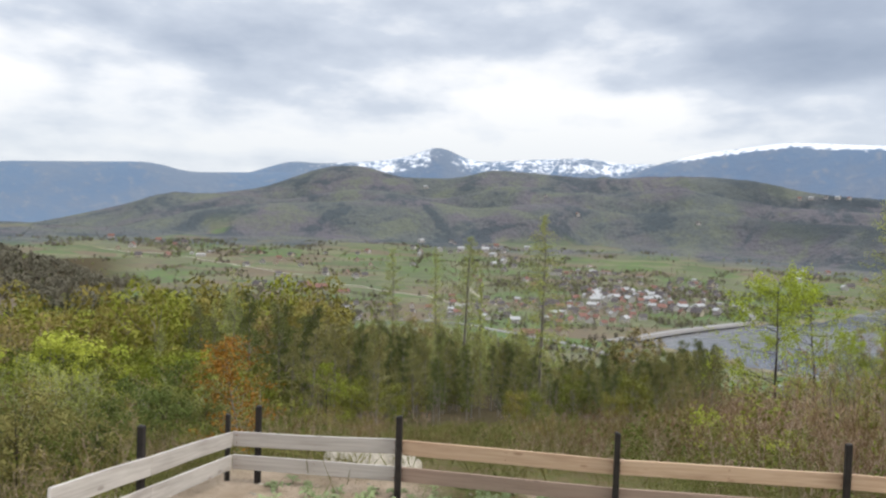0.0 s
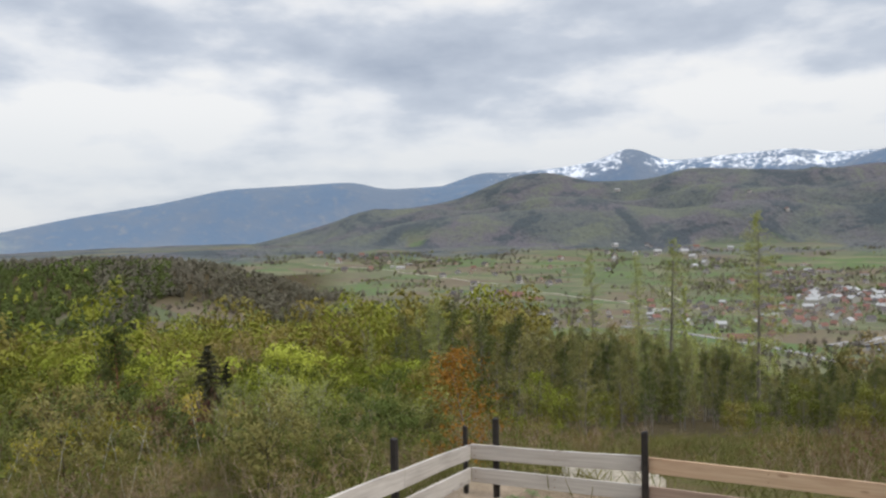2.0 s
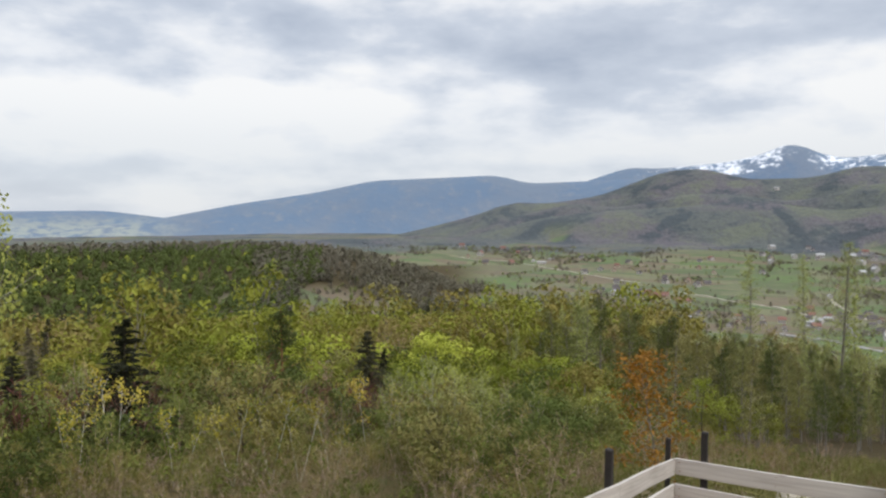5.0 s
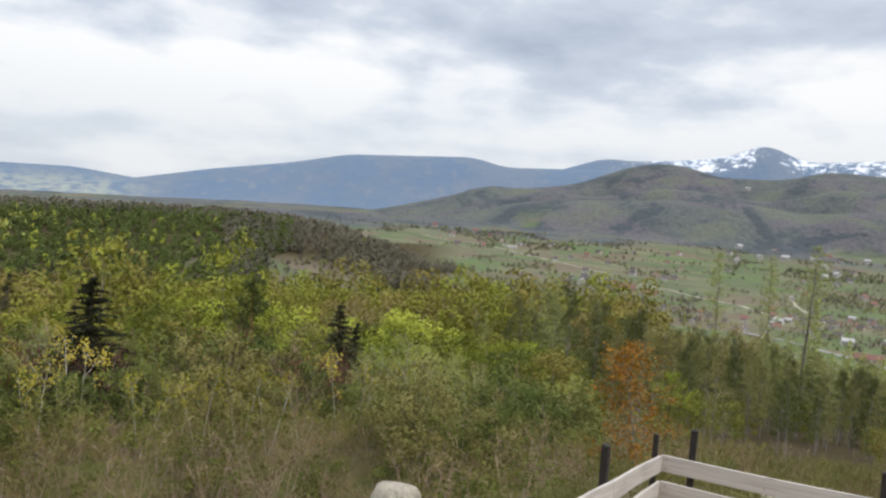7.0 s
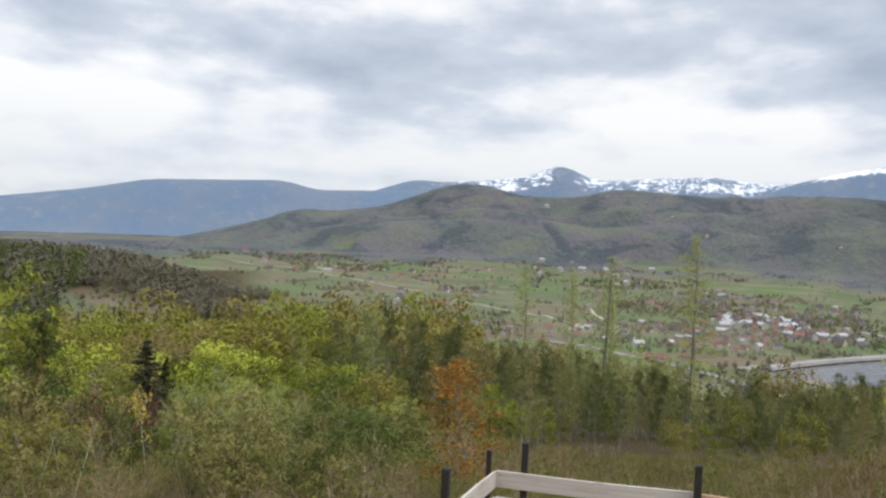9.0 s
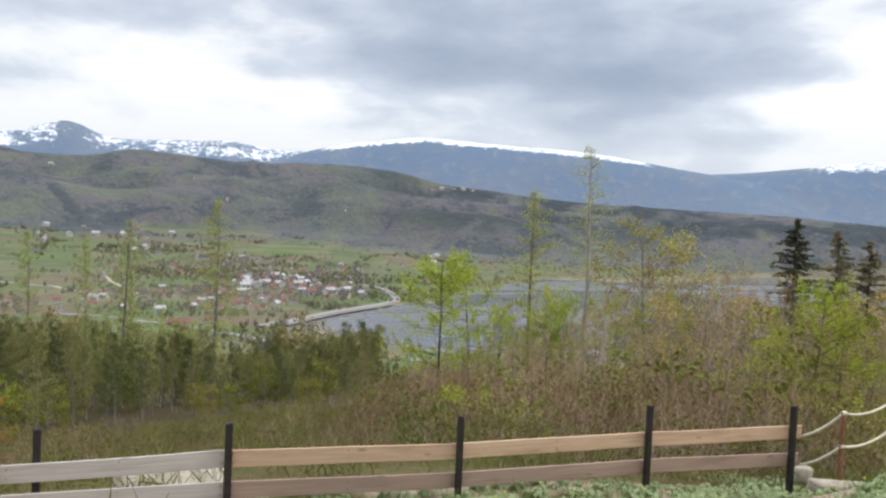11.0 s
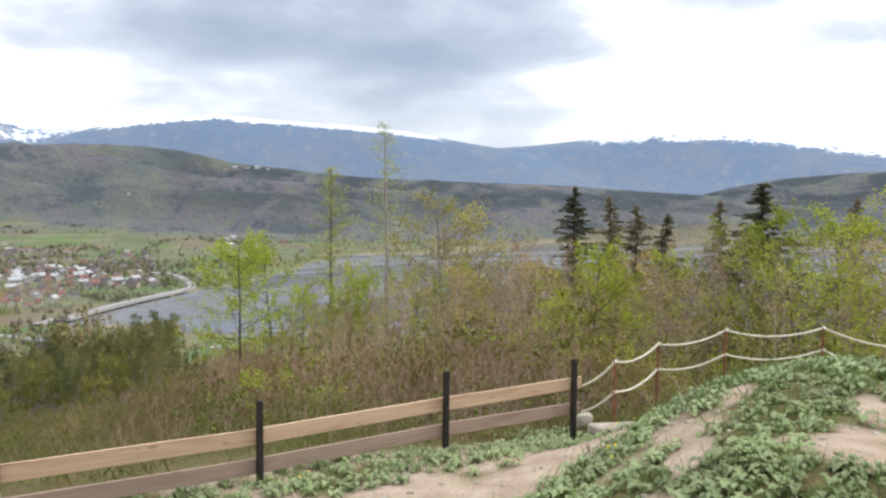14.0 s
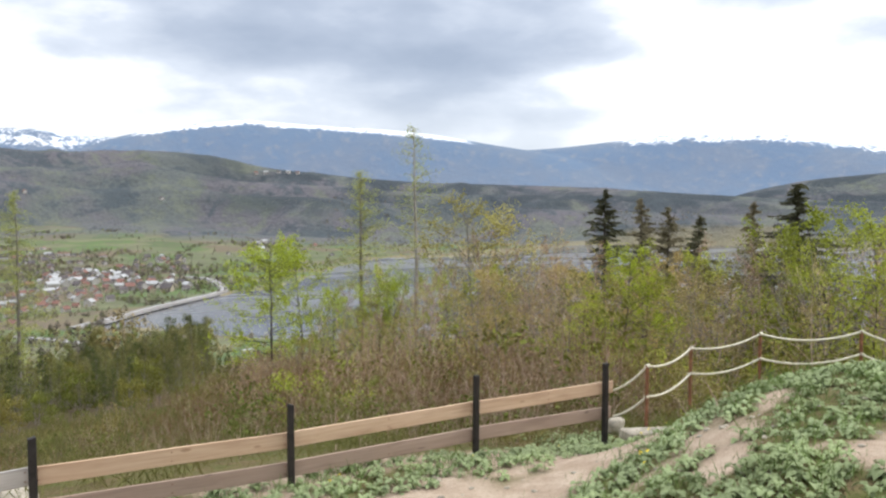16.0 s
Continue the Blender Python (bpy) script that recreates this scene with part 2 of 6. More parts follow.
def ground_mat():
    """One sheet: sand and turf close by, woodland floor, fields, far woods."""
    m, nt, b = material("ground", 0.95)
    b.inputs["Specular IOR Level"].default_value = 0.05
    p = globe(nt)
    sand_n = fbm(nt, p, 2.2, 8.0, 0.62)
    fine = fbm(nt, p, 22.0, 5.0, 0.65)
    sand = mixc(nt, smooth(nt, sand_n, 0.3, 0.7), (0.32, 0.24, 0.175), (0.47, 0.375, 0.285))
    sand = mixc(nt, smooth(nt, fine, 0.52, 0.75), sand, (0.21, 0.155, 0.105))
    turf = mixc(nt, smooth(nt, sand_n, 0.35, 0.65), (0.10, 0.115, 0.035), (0.16, 0.12, 0.065))
    turf = mixc(nt, smooth(nt, fine, 0.45, 0.7), turf, (0.075, 0.055, 0.03))
    # fields: strips of differing crops, softened
    vor = nt.nodes.new("ShaderNodeTexVoronoi")
    link(nt, vscale(nt, p, (1 / 120, 1 / 62, 0), (0.2, 0.6, 0)), vor.inputs["Vector"])
    vor.inputs["Scale"].default_value = 1.0
    hue = nt.nodes.new("ShaderNodeSeparateColor")
    link(nt, vor.outputs["Color"], hue.inputs[0])
    field = mixc(nt, smooth(nt, hue.outputs[0], 0.2, 0.8), (0.095, 0.125, 0.062), (0.135, 0.145, 0.085))
    field = mixc(nt, smooth(nt, hue.outputs[1], 0.60, 0.75), field, (0.165, 0.165, 0.098))
    field = mixc(nt, smooth(nt, hue.outputs[2], 0.74, 0.80), field, (0.155, 0.125, 0.088))
    field = mixc(nt, smooth(nt, hue.outputs[2], 0.20, 0.15), field, (0.105, 0.150, 0.062))
    mott = fbm(nt, p, 0.022, 8.0, 0.62)
    field = mixc(nt, smooth(nt, mott, 0.48, 0.72), field, (0.15, 0.155, 0.085))
    bare = fbm(nt, p, 0.055, 8.0, 0.7)
    field = mixc(nt, smooth(nt, bare, 0.50, 0.64), field, (0.112, 0.105, 0.080))
    wood, w3 = wood_tint(nt, p)
    crumb = fbm(nt, p, 60.0, 3.0, 0.7)
    sand = mixc(nt, smooth(nt, crumb, 0.56, 0.70), sand, (0.24, 0.185, 0.13))
    col = mixc(nt, attr(nt, "sand"), turf, sand)
    col = mixc(nt, attr(nt, "litter"), col, mixc(nt, sand_n, (0.035, 0.030, 0.016), (0.085, 0.062, 0.036)))
    col = mixc(nt, attr(nt, "field"), col, field)
    firs = val(nt, "MULTIPLY", attr(nt, "conifer"), smooth(nt, fbm(nt, p, 0.004, 5.0, 0.6, 0.5), 0.42, 0.54))
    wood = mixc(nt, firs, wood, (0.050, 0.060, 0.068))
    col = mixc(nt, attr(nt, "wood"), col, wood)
    col = mixc(nt, attr(nt, "shore"), col, (0.24, 0.21, 0.13))
    link(nt, col, b.inputs["Base Color"])
    h = val(nt, "ADD", val(nt, "MULTIPLY", sand_n, 0.7), val(nt, "ADD", val(nt, "MULTIPLY", fine, 0.35), val(nt, "MULTIPLY", crumb, 0.10)))
    far = val(nt, "MULTIPLY", w3, val(nt, "MULTIPLY", attr(nt, "wood"), 160.0))
    bump(nt, b, val(nt, "ADD", h, far), 0.7, 0.12)
    return m


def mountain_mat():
    """Far range: spruce slopes, snow on the tops; kilometres of air haze put into colour and emission."""
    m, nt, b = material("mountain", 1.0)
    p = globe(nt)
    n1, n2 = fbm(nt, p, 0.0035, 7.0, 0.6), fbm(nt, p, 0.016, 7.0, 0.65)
    # slope tints hold some of the blue haze as well
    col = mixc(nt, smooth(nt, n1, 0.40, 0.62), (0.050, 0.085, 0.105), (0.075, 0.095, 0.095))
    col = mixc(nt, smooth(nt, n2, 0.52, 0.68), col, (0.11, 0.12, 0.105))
    col = mixc(nt, val(nt, "MULTIPLY", attr(nt, "field"), smooth(nt, n2, 0.40, 0.55)), col, (0.20, 0.21, 0.14))
    s = val(nt, "ADD", attr(nt, "snow"), val(nt, "MULTIPLY", val(nt, "SUBTRACT", val(nt, "ADD", val(nt, "MULTIPLY", fbm(nt, vscale(nt, p, (1.0, 1.0, 0.5)), 0.011, 5.0, 0.6, 0.4), 0.4), val(nt, "MULTIPLY", fbm(nt, p, 0.035, 6.0, 0.72), 0.6)), 0.5), 2.9))
    snow = val(nt, "MULTIPLY", smooth(nt, s, 0.37, 0.65), smooth(nt, attr(nt, "snow"), 0.02, 0.12))
    col = mixc(nt, snow, col, (0.74, 0.77, 0.82))
    link(nt, col, b.inputs["Base Color"])
    # blue emission on all but the snow stands in for air haze
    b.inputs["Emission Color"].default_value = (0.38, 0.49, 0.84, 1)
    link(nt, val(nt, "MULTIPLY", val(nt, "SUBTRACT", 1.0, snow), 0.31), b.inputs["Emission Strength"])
    bump(nt, b, n2, 0.4, 25)
    return m


def water_mat():
    m, nt, b = material("water", 0.08)
    p = globe(nt)
    b.inputs["Base Color"].default_value = (0.11, 0.11, 0.112, 1)
    b.inputs["Specular IOR Level"].default_value = 0.5
    n = fbm(nt, vscale(nt, p, (0.15, 0.4, 1)), 1.0, 4.0, 0.6)
    link(nt, smooth(nt, fbm(nt, vscale(nt, p, (0.002, 0.006, 1)), 1.0, 3.0), 0.4, 0.6, 0.12, 0.3), b.inputs["Roughness"])
    bump(nt, b, n, 0.12, 1.0)
    return m


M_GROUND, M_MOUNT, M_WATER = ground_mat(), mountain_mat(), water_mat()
L_FRESH = leaf_mat("leaf_fresh", (0.33, 0.385, 0.05), (0.41, 0.45, 0.065), (0.29, 0.31, 0.05))
L_LIME = leaf_mat("leaf_lime", (0.40, 0.47, 0.05), (0.48, 0.54, 0.07), (0.36, 0.42, 0.05), tones=(0.85, 1.3))
L_PALE = leaf_mat("leaf_pale", (0.33, 0.37, 0.09), (0.40, 0.43, 0.13), (0.29, 0.30, 0.08))
L_OLIVE = leaf_mat("leaf_olive", (0.165, 0.185, 0.034), (0.225, 0.24, 0.042), (0.185, 0.15, 0.042), thin=0.15)
L_YELLOW = leaf_mat("leaf_yellow", (0.46, 0.41, 0.06), (0.42, 0.38, 0.07), (0.38, 0.29, 0.06))
L_ORANGE = leaf_mat("leaf_orange", (0.42, 0.20, 0.035), (0.36, 0.24, 0.05), (0.30, 0.15, 0.03), 1.2)
L_LARCH = leaf_mat("larch_needle", (0.36, 0.40, 0.12), (0.42, 0.45, 0.15), (0.31, 0.33, 0.10), tones=(0.85, 1.25))
L_SPRUCE = leaf_mat("spruce_needle", (0.125, 0.128, 0.072), (0.155, 0.15, 0.085), (0.17, 0.145, 0.09), 0.12, 0.3)
L_DARKSPRUCE = leaf_mat("spruce_needle_dark", (0.055, 0.060, 0.034), (0.072, 0.078, 0.042), (0.085, 0.072, 0.042), 0.12, 0.15)
L_PINE = leaf_mat("pine_needle", (0.145, 0.175, 0.055), (0.185, 0.21, 0.068), (0.175, 0.16, 0.06), 0.12, 0.2)
L_TWIG = leaf_mat("twig_bud", (0.45, 0.295, 0.19), (0.53, 0.375, 0.245), (0.42, 0.36, 0.13), 0.15, 0.1)
L_RED = leaf_mat("twig_red", (0.16, 0.06, 0.05), (0.19, 0.085, 0.07), (0.12, 0.07, 0.05), 0.15, 0.1)
L_GRASS = leaf_mat("grass_dry", (0.165, 0.13, 0.052), (0.21, 0.165, 0.07), (0.125, 0.135, 0.042), 0.35, 0.2)
L_FRESHGRASS = leaf_mat("grass_fresh", (0.13, 0.20, 0.05), (0.18, 0.25, 0.07), (0.12, 0.17, 0.05), 0.8, 0.2)
L_MOSS = leaf_mat("leaf_moss", (0.20, 0.24, 0.032), (0.275, 0.30, 0.045), (0.20, 0.185, 0.036), thin=0.15)
L_HORNBEAM = leaf_mat("leaf_hornbeam", (0.31, 0.28, 0.08), (0.38, 0.34, 0.10), (0.33, 0.25, 0.10))
L_HORN = leaf_mat("leaf_horn", (0.42, 0.38, 0.10), (0.50, 0.44, 0.13), (0.40, 0.36, 0.09), tones=(0.8, 1.3))
L_SHRUB = leaf_mat("leaf_shrub", (0.17, 0.20, 0.045), (0.22, 0.245, 0.055), (0.17, 0.14, 0.045), thin=0.15)
L_DEEP = leaf_mat("leaf_deep", (0.115, 0.15, 0.038), (0.16, 0.19, 0.048), (0.15, 0.13, 0.045), thin=0.15)
L_LIMELET = leaf_mat("leaf_limelet", (0.34, 0.37, 0.07), (0.40, 0.42, 0.09), (0.36, 0.31, 0.09))
L_RUSSET = leaf_mat("bud_russet", (0.40, 0.22, 0.13), (0.46, 0.28, 0.16), (0.36, 0.27, 0.11), 0.15)
L_SCRUB = leaf_mat("twig_scrub", (0.22, 0.13, 0.072), (0.28, 0.165, 0.09), (0.20, 0.165, 0.06), 0.3, 0.1)
M_FARWOOD = far_wood_mat()
L_VALLEY = leaf_mat("valley_bare", (0.19, 0.165, 0.135), (0.235, 0.20, 0.165), (0.19, 0.18, 0.12), 0.006, 0.3)
L_FARBARE = leaf_mat("far_bare", (0.125, 0.105, 0.090), (0.155, 0.128, 0.110), (0.13, 0.12, 0.085), 0.006, 0.3)
L_FARGREEN = leaf_mat("far_green", (0.20, 0.255, 0.075), (0.27, 0.31, 0.095), (0.22, 0.19, 0.10), 0.006, 0.3)
L_WEED = leaf_mat("weed_leaf", (0.31, 0.375, 0.19), (0.41, 0.46, 0.28), (0.28, 0.335, 0.14), 0.8, 0.2)
B_GREY = bark_mat("bark_grey", (0.15, 0.13, 0.105), (0.29, 0.26, 0.22))
B_PALE = bark_mat("bark_pale", (0.26, 0.235, 0.20), (0.46, 0.43, 0.38))
B_BIRCH = bark_mat("bark_birch", (0.36, 0.34, 0.30), (0.62, 0.59, 0.53))
B_DARK = bark_mat("bark_dark", (0.035, 0.028, 0.022), (0.085, 0.065, 0.05))
B_RED = bark_mat("bark_red", (0.20, 0.085, 0.05), (0.30, 0.14, 0.085))
B_TWIG = bark_mat("bark_twig", (0.32, 0.225, 0.165), (0.47, 0.36, 0.275))
W_GREY = plank_mat("plank_grey", (0.44, 0.40, 0.36), (0.58, 0.54, 0.49), (0.27, 0.23, 0.20))
W_NEW = plank_mat("plank_new", (0.50, 0.34, 0.22), (0.62, 0.45, 0.31), (0.30, 0.18, 0.11))
W_BROWN = plank_mat("plank_brown", (0.33, 0.235, 0.18), (0.42, 0.31, 0.24), (0.19, 0.13, 0.10))
W_POST = plain_mat("post_paint", (0.030, 0.025, 0.022), 0.5, 9.0, 0.7)
M_RUST = plain_mat("rust", (0.23, 0.105, 0.055), 0.5, 12.0, 0.85)
M_ROPE = plain_mat("rope", (0.62, 0.57, 0.44), 0.25, 25.0, 0.9)
M_STONE = plain_mat("stone", (0.37, 0.33, 0.26), 0.4, 3.0, 0.9)
M_ROAD = plain_mat("asphalt", (0.27, 0.26, 0.25), 0.15, 0.05, 0.9)
M_TRACK = plain_mat("track", (0.42, 0.38, 0.31), 0.2, 0.05, 0.95)
M_WHITE = plain_mat("render_white", (0.47, 0.44, 0.41), 0.12, 0.3, 0.9, 0.25)
M_CREAM = plain_mat("render_cream", (0.46, 0.40, 0.31), 0.15, 0.3, 0.9, 0.3)
M_TILE = plain_mat("roof_red", (0.23, 0.12, 0.095), 0.3, 0.4, 0.8, 0.5)
M_SLATE = plain_mat("roof_dark", (0.115, 0.10, 0.10), 0.3, 0.4, 0.8, 0.4)
M_PALEROOF = plain_mat("roof_pale", (0.40, 0.40, 0.395), 0.15, 0.4, 0.6, 0.3)
M_PANE = plain_mat("window_dark", (0.06, 0.065, 0.07), 0.2, 1.0, 0.25)
M_FLOWER = plain_mat("petal", (0.80, 0.62, 0.03), 0.15, 20.0, 0.7)

# ---------------------------------------------------------------- the lie of the land
EYE_Z = 3.15
LAKE_Z = -131.5


def lattice(ix, iy, seed):
    h = (ix * 374761393 + iy * 668265263 + seed * 1442695041) & 0x7FFFFFFF
    h = ((h ^ (h >> 13)) * 1274126177) & 0x7FFFFFFF
    return ((h ^ (h >> 16)) & 0xFFFF) / 65535.0


def vnoise(x, y, seed=1):
    ix, iy = np.floor(x).astype(np.int64), np.floor(y).astype(np.int64)
    fx, fy = x - ix, y - iy
    fx, fy = fx * fx * (3 - 2 * fx), fy * fy * (3 - 2 * fy)
    a, b = lattice(ix, iy, seed), lattice(ix + 1, iy, seed)
    c, d = lattice(ix, iy + 1, seed), lattice(ix + 1, iy + 1, seed)
    return (a + (b - a) * fx) * (1 - fy) + (c + (d - c) * fx) * fy


def fractal(x, y, size, octaves=5, seed=1, gain=0.5):
    s, amp, tot = 0, 1.0, 0.0
    for o in range(octaves):
        s = s + amp * (vnoise(x / size * 2 ** o, y / size * 2 ** o, seed + o) - 0.5)
        tot += amp
        amp *= gain
    return s / tot * 2


def ss(lo, hi, v):
    t = np.clip((v - lo) / (hi - lo), 0, 1)
    return t * t * (3 - 2 * t)


def curve(points, a):
    """Soft line through a few (bearing, value) knots."""
    k = sorted(points)
    xs, ys = [p[0] for p in k], [p[1] for p in k]
    return sum(np.interp(a + d, xs, ys) for d in (-0.7, 0, 0.7)) / 3


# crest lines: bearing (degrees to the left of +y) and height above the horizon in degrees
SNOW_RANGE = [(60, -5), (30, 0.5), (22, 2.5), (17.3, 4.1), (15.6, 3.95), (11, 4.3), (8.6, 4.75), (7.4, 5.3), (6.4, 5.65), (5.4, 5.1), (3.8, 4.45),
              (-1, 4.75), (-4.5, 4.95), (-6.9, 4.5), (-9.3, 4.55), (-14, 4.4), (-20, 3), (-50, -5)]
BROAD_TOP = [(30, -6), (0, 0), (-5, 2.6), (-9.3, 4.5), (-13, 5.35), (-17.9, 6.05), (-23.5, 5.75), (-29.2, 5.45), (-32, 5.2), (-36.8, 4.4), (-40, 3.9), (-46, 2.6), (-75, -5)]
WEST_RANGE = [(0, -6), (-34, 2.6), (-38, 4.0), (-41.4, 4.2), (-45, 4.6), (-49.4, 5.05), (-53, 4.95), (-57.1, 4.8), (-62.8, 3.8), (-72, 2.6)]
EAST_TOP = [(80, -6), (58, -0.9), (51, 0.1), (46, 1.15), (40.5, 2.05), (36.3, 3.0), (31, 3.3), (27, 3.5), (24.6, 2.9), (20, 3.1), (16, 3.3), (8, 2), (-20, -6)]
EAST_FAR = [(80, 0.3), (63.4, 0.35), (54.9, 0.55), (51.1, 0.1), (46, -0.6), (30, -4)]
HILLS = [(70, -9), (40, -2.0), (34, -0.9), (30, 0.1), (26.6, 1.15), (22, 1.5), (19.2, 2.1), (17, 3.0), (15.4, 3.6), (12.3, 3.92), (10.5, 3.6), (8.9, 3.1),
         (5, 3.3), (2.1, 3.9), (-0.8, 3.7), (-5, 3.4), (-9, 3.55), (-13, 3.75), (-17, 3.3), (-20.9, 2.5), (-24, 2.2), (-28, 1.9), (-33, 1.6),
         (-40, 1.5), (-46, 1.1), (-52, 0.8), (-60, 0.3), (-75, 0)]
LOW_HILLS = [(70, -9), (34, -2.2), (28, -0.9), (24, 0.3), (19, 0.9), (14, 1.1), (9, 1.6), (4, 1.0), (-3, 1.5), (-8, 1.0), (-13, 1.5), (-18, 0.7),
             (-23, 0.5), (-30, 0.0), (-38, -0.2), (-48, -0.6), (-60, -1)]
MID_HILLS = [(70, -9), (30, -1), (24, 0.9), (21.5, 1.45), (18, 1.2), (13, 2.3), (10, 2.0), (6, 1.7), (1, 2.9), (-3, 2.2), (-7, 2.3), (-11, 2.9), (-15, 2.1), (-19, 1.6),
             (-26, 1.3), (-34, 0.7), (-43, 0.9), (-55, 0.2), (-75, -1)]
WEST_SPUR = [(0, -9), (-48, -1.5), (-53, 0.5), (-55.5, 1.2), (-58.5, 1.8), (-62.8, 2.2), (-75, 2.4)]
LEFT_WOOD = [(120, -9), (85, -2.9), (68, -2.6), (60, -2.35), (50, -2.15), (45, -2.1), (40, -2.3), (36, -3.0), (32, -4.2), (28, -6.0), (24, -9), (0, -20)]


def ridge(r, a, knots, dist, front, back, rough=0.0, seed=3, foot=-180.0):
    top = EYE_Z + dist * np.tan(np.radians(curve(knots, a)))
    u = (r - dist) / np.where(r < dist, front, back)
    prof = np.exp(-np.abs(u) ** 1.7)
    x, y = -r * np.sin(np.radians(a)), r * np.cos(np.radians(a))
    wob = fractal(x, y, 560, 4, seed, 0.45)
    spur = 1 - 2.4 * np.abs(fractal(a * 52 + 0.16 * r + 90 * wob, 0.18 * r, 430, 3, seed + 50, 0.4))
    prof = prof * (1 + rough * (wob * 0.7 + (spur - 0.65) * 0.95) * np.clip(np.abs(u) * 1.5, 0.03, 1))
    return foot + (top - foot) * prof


def near_ground(x, y):
    """The trodden terrace with its bank, and the slope that falls off behind the fence."""
    r, a = np.hypot(x, y), np.degrees(np.arctan2(-x, y))
    rr = [0, 9, 10.5, 14, 30, 45, 76, 120, 200, 320, 450, 720, 5000]
    left = np.interp(r, rr, [0, 0, -0.4, -1.7, -5.8, -9.0, -15.5, -23.5, -36, -49, -80, -128, -128])
    right = np.interp(r, rr, [0, 0, -0.35, -1.3, -4.6, -7.6, -14.5, -27, -52, -86, -108, -131, -131])
    z = right + (left - right) * ss(-14, 18, a)
    n = fractal(x, y, 60, 5, 11) * np.clip((r - 12) * 0.06, 0, 3.0)
    ramp = np.clip(0.165 * (8.0 - y), 0, 1.5) * ss(3.0, -1.5, x - 0.2 * y) * ss(-40, -20, -r) * ss(-3.6, -2.4, x)
    s = (x - 4.7) * 0.50 - (y - 5.5) * 0.866
    bank = 1.38 * ss(-1.2, 2.6, s) * (1 - ss(9.5, 16, r))
    small = fractal(x, y, 1.6, 4, 21) * 0.10 * np.clip(1 - np.abs(r - 6) / 14, 0, 1)
    shelf = np.clip((x - 7.5) * 0.13, 0, 0.7) * (1 - ss(12.5, 17, r))
    brink = ss(-2.5, -8.5, x) * 3.2 * (1 - ss(9, 13, r)) + ss(-2.4, -3.4, x) * 0.35 * (1 - ss(9, 13, r))
    return z - brink + n + np.maximum(ramp, bank) + small * (0.35 + ss(0, 1.5, s)) + np.maximum(shelf - bank * 0.5, 0)


def lake_depth(r, a):
    rn = curve([(-5, 960), (-8.6, 920), (-11, 880), (-14, 868), (-18, 795), (-30, 760), (-80, 760)], a)
    rf = curve([(-5, 900), (-8.6, 915), (-12, 1020), (-16.4, 1160), (-19, 1200), (-22, 1330), (-25, 1660), (-28, 1930), (-33, 1950), (-38, 2150),
                (-43, 2650), (-54, 2750), (-80, 2700)], a)
    return np.minimum(r - rn, rf - r)


def land(x, y):
    r, a = np.hypot(x, y), np.degrees(np.arctan2(-x, y))
    if r.max() < 600:
        return near_ground(x, y)
    floor_rise = ss(1500, 3000, r) * np.interp(a, [-80, -40, -20, -12, 40, 60], [6, 12, 30, 70, 66, 30])
    z = near_ground(x, y) + floor_rise * (r > 700) + fractal(x, y, 240, 4, 31) * 5 * ss(700, 1100, r)
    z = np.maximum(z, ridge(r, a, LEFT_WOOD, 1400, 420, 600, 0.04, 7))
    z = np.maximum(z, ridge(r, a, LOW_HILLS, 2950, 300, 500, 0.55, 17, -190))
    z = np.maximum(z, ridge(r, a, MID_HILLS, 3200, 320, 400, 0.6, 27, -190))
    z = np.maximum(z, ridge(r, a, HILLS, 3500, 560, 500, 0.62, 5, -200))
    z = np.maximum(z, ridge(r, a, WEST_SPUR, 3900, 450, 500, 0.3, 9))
    d = lake_depth(r, a)
    z = np.where((r > 600) & (a < 5), np.maximum(z, LAKE_Z + 2.2), z)
    return z + (LAKE_Z - 5 - z) * ss(-14, 14, d) * (a < -5.5)


def height(x, y):
    return float(land(np.array([float(x)]), np.array([float(y)]))[0])


def mesh_np(name, verts, faces, mats, attrs=(), mat_index=None, smooth_faces=True):
    """A mesh from vertex and face arrays (rows of 3 or 4)."""
    me = bpy.data.meshes.new(name)
    verts, faces = np.asarray(verts, np.float32), np.asarray(faces, np.int32)
    k = faces.shape[1]
    me.vertices.add(len(verts))
    me.vertices.foreach_set("co", verts.ravel())
    me.loops.add(faces.size)
    me.loops.foreach_set("vertex_index", faces.ravel())
    me.polygons.add(len(faces))
    me.polygons.foreach_set("loop_start", np.arange(0, faces.size, k, dtype=np.int32))
    me.polygons.foreach_set("use_smooth", np.full(len(faces), smooth_faces))
    for m in mats if isinstance(mats, (list, tuple)) else [mats]:
        me.materials.append(m)
    if mat_index is not None:
        me.polygons.foreach_set("material_index", np.asarray(mat_index, np.int32))
    me.update(calc_edges=True)
    for key, data in attrs:
        me.attributes.new(key, "FLOAT", "POINT").data.foreach_set("value", np.asarray(data, np.float32))
    me.validate()
    return me


def fan_grid(radii, bearings):
    A, R = np.meshgrid(np.radians(bearings), radii)
    x, y = -R * np.sin(A), R * np.cos(A)
    nr, na = R.shape
    i = np.arange(nr * na).reshape(nr, na)
    f = np.stack([i[:-1, :-1], i[:-1, 1:], i[1:, 1:], i[1:, :-1]], -1).reshape(-1, 4)
    return x.ravel(), y.ravel(), R.ravel(), np.degrees(A).ravel(), f[:, ::-1]


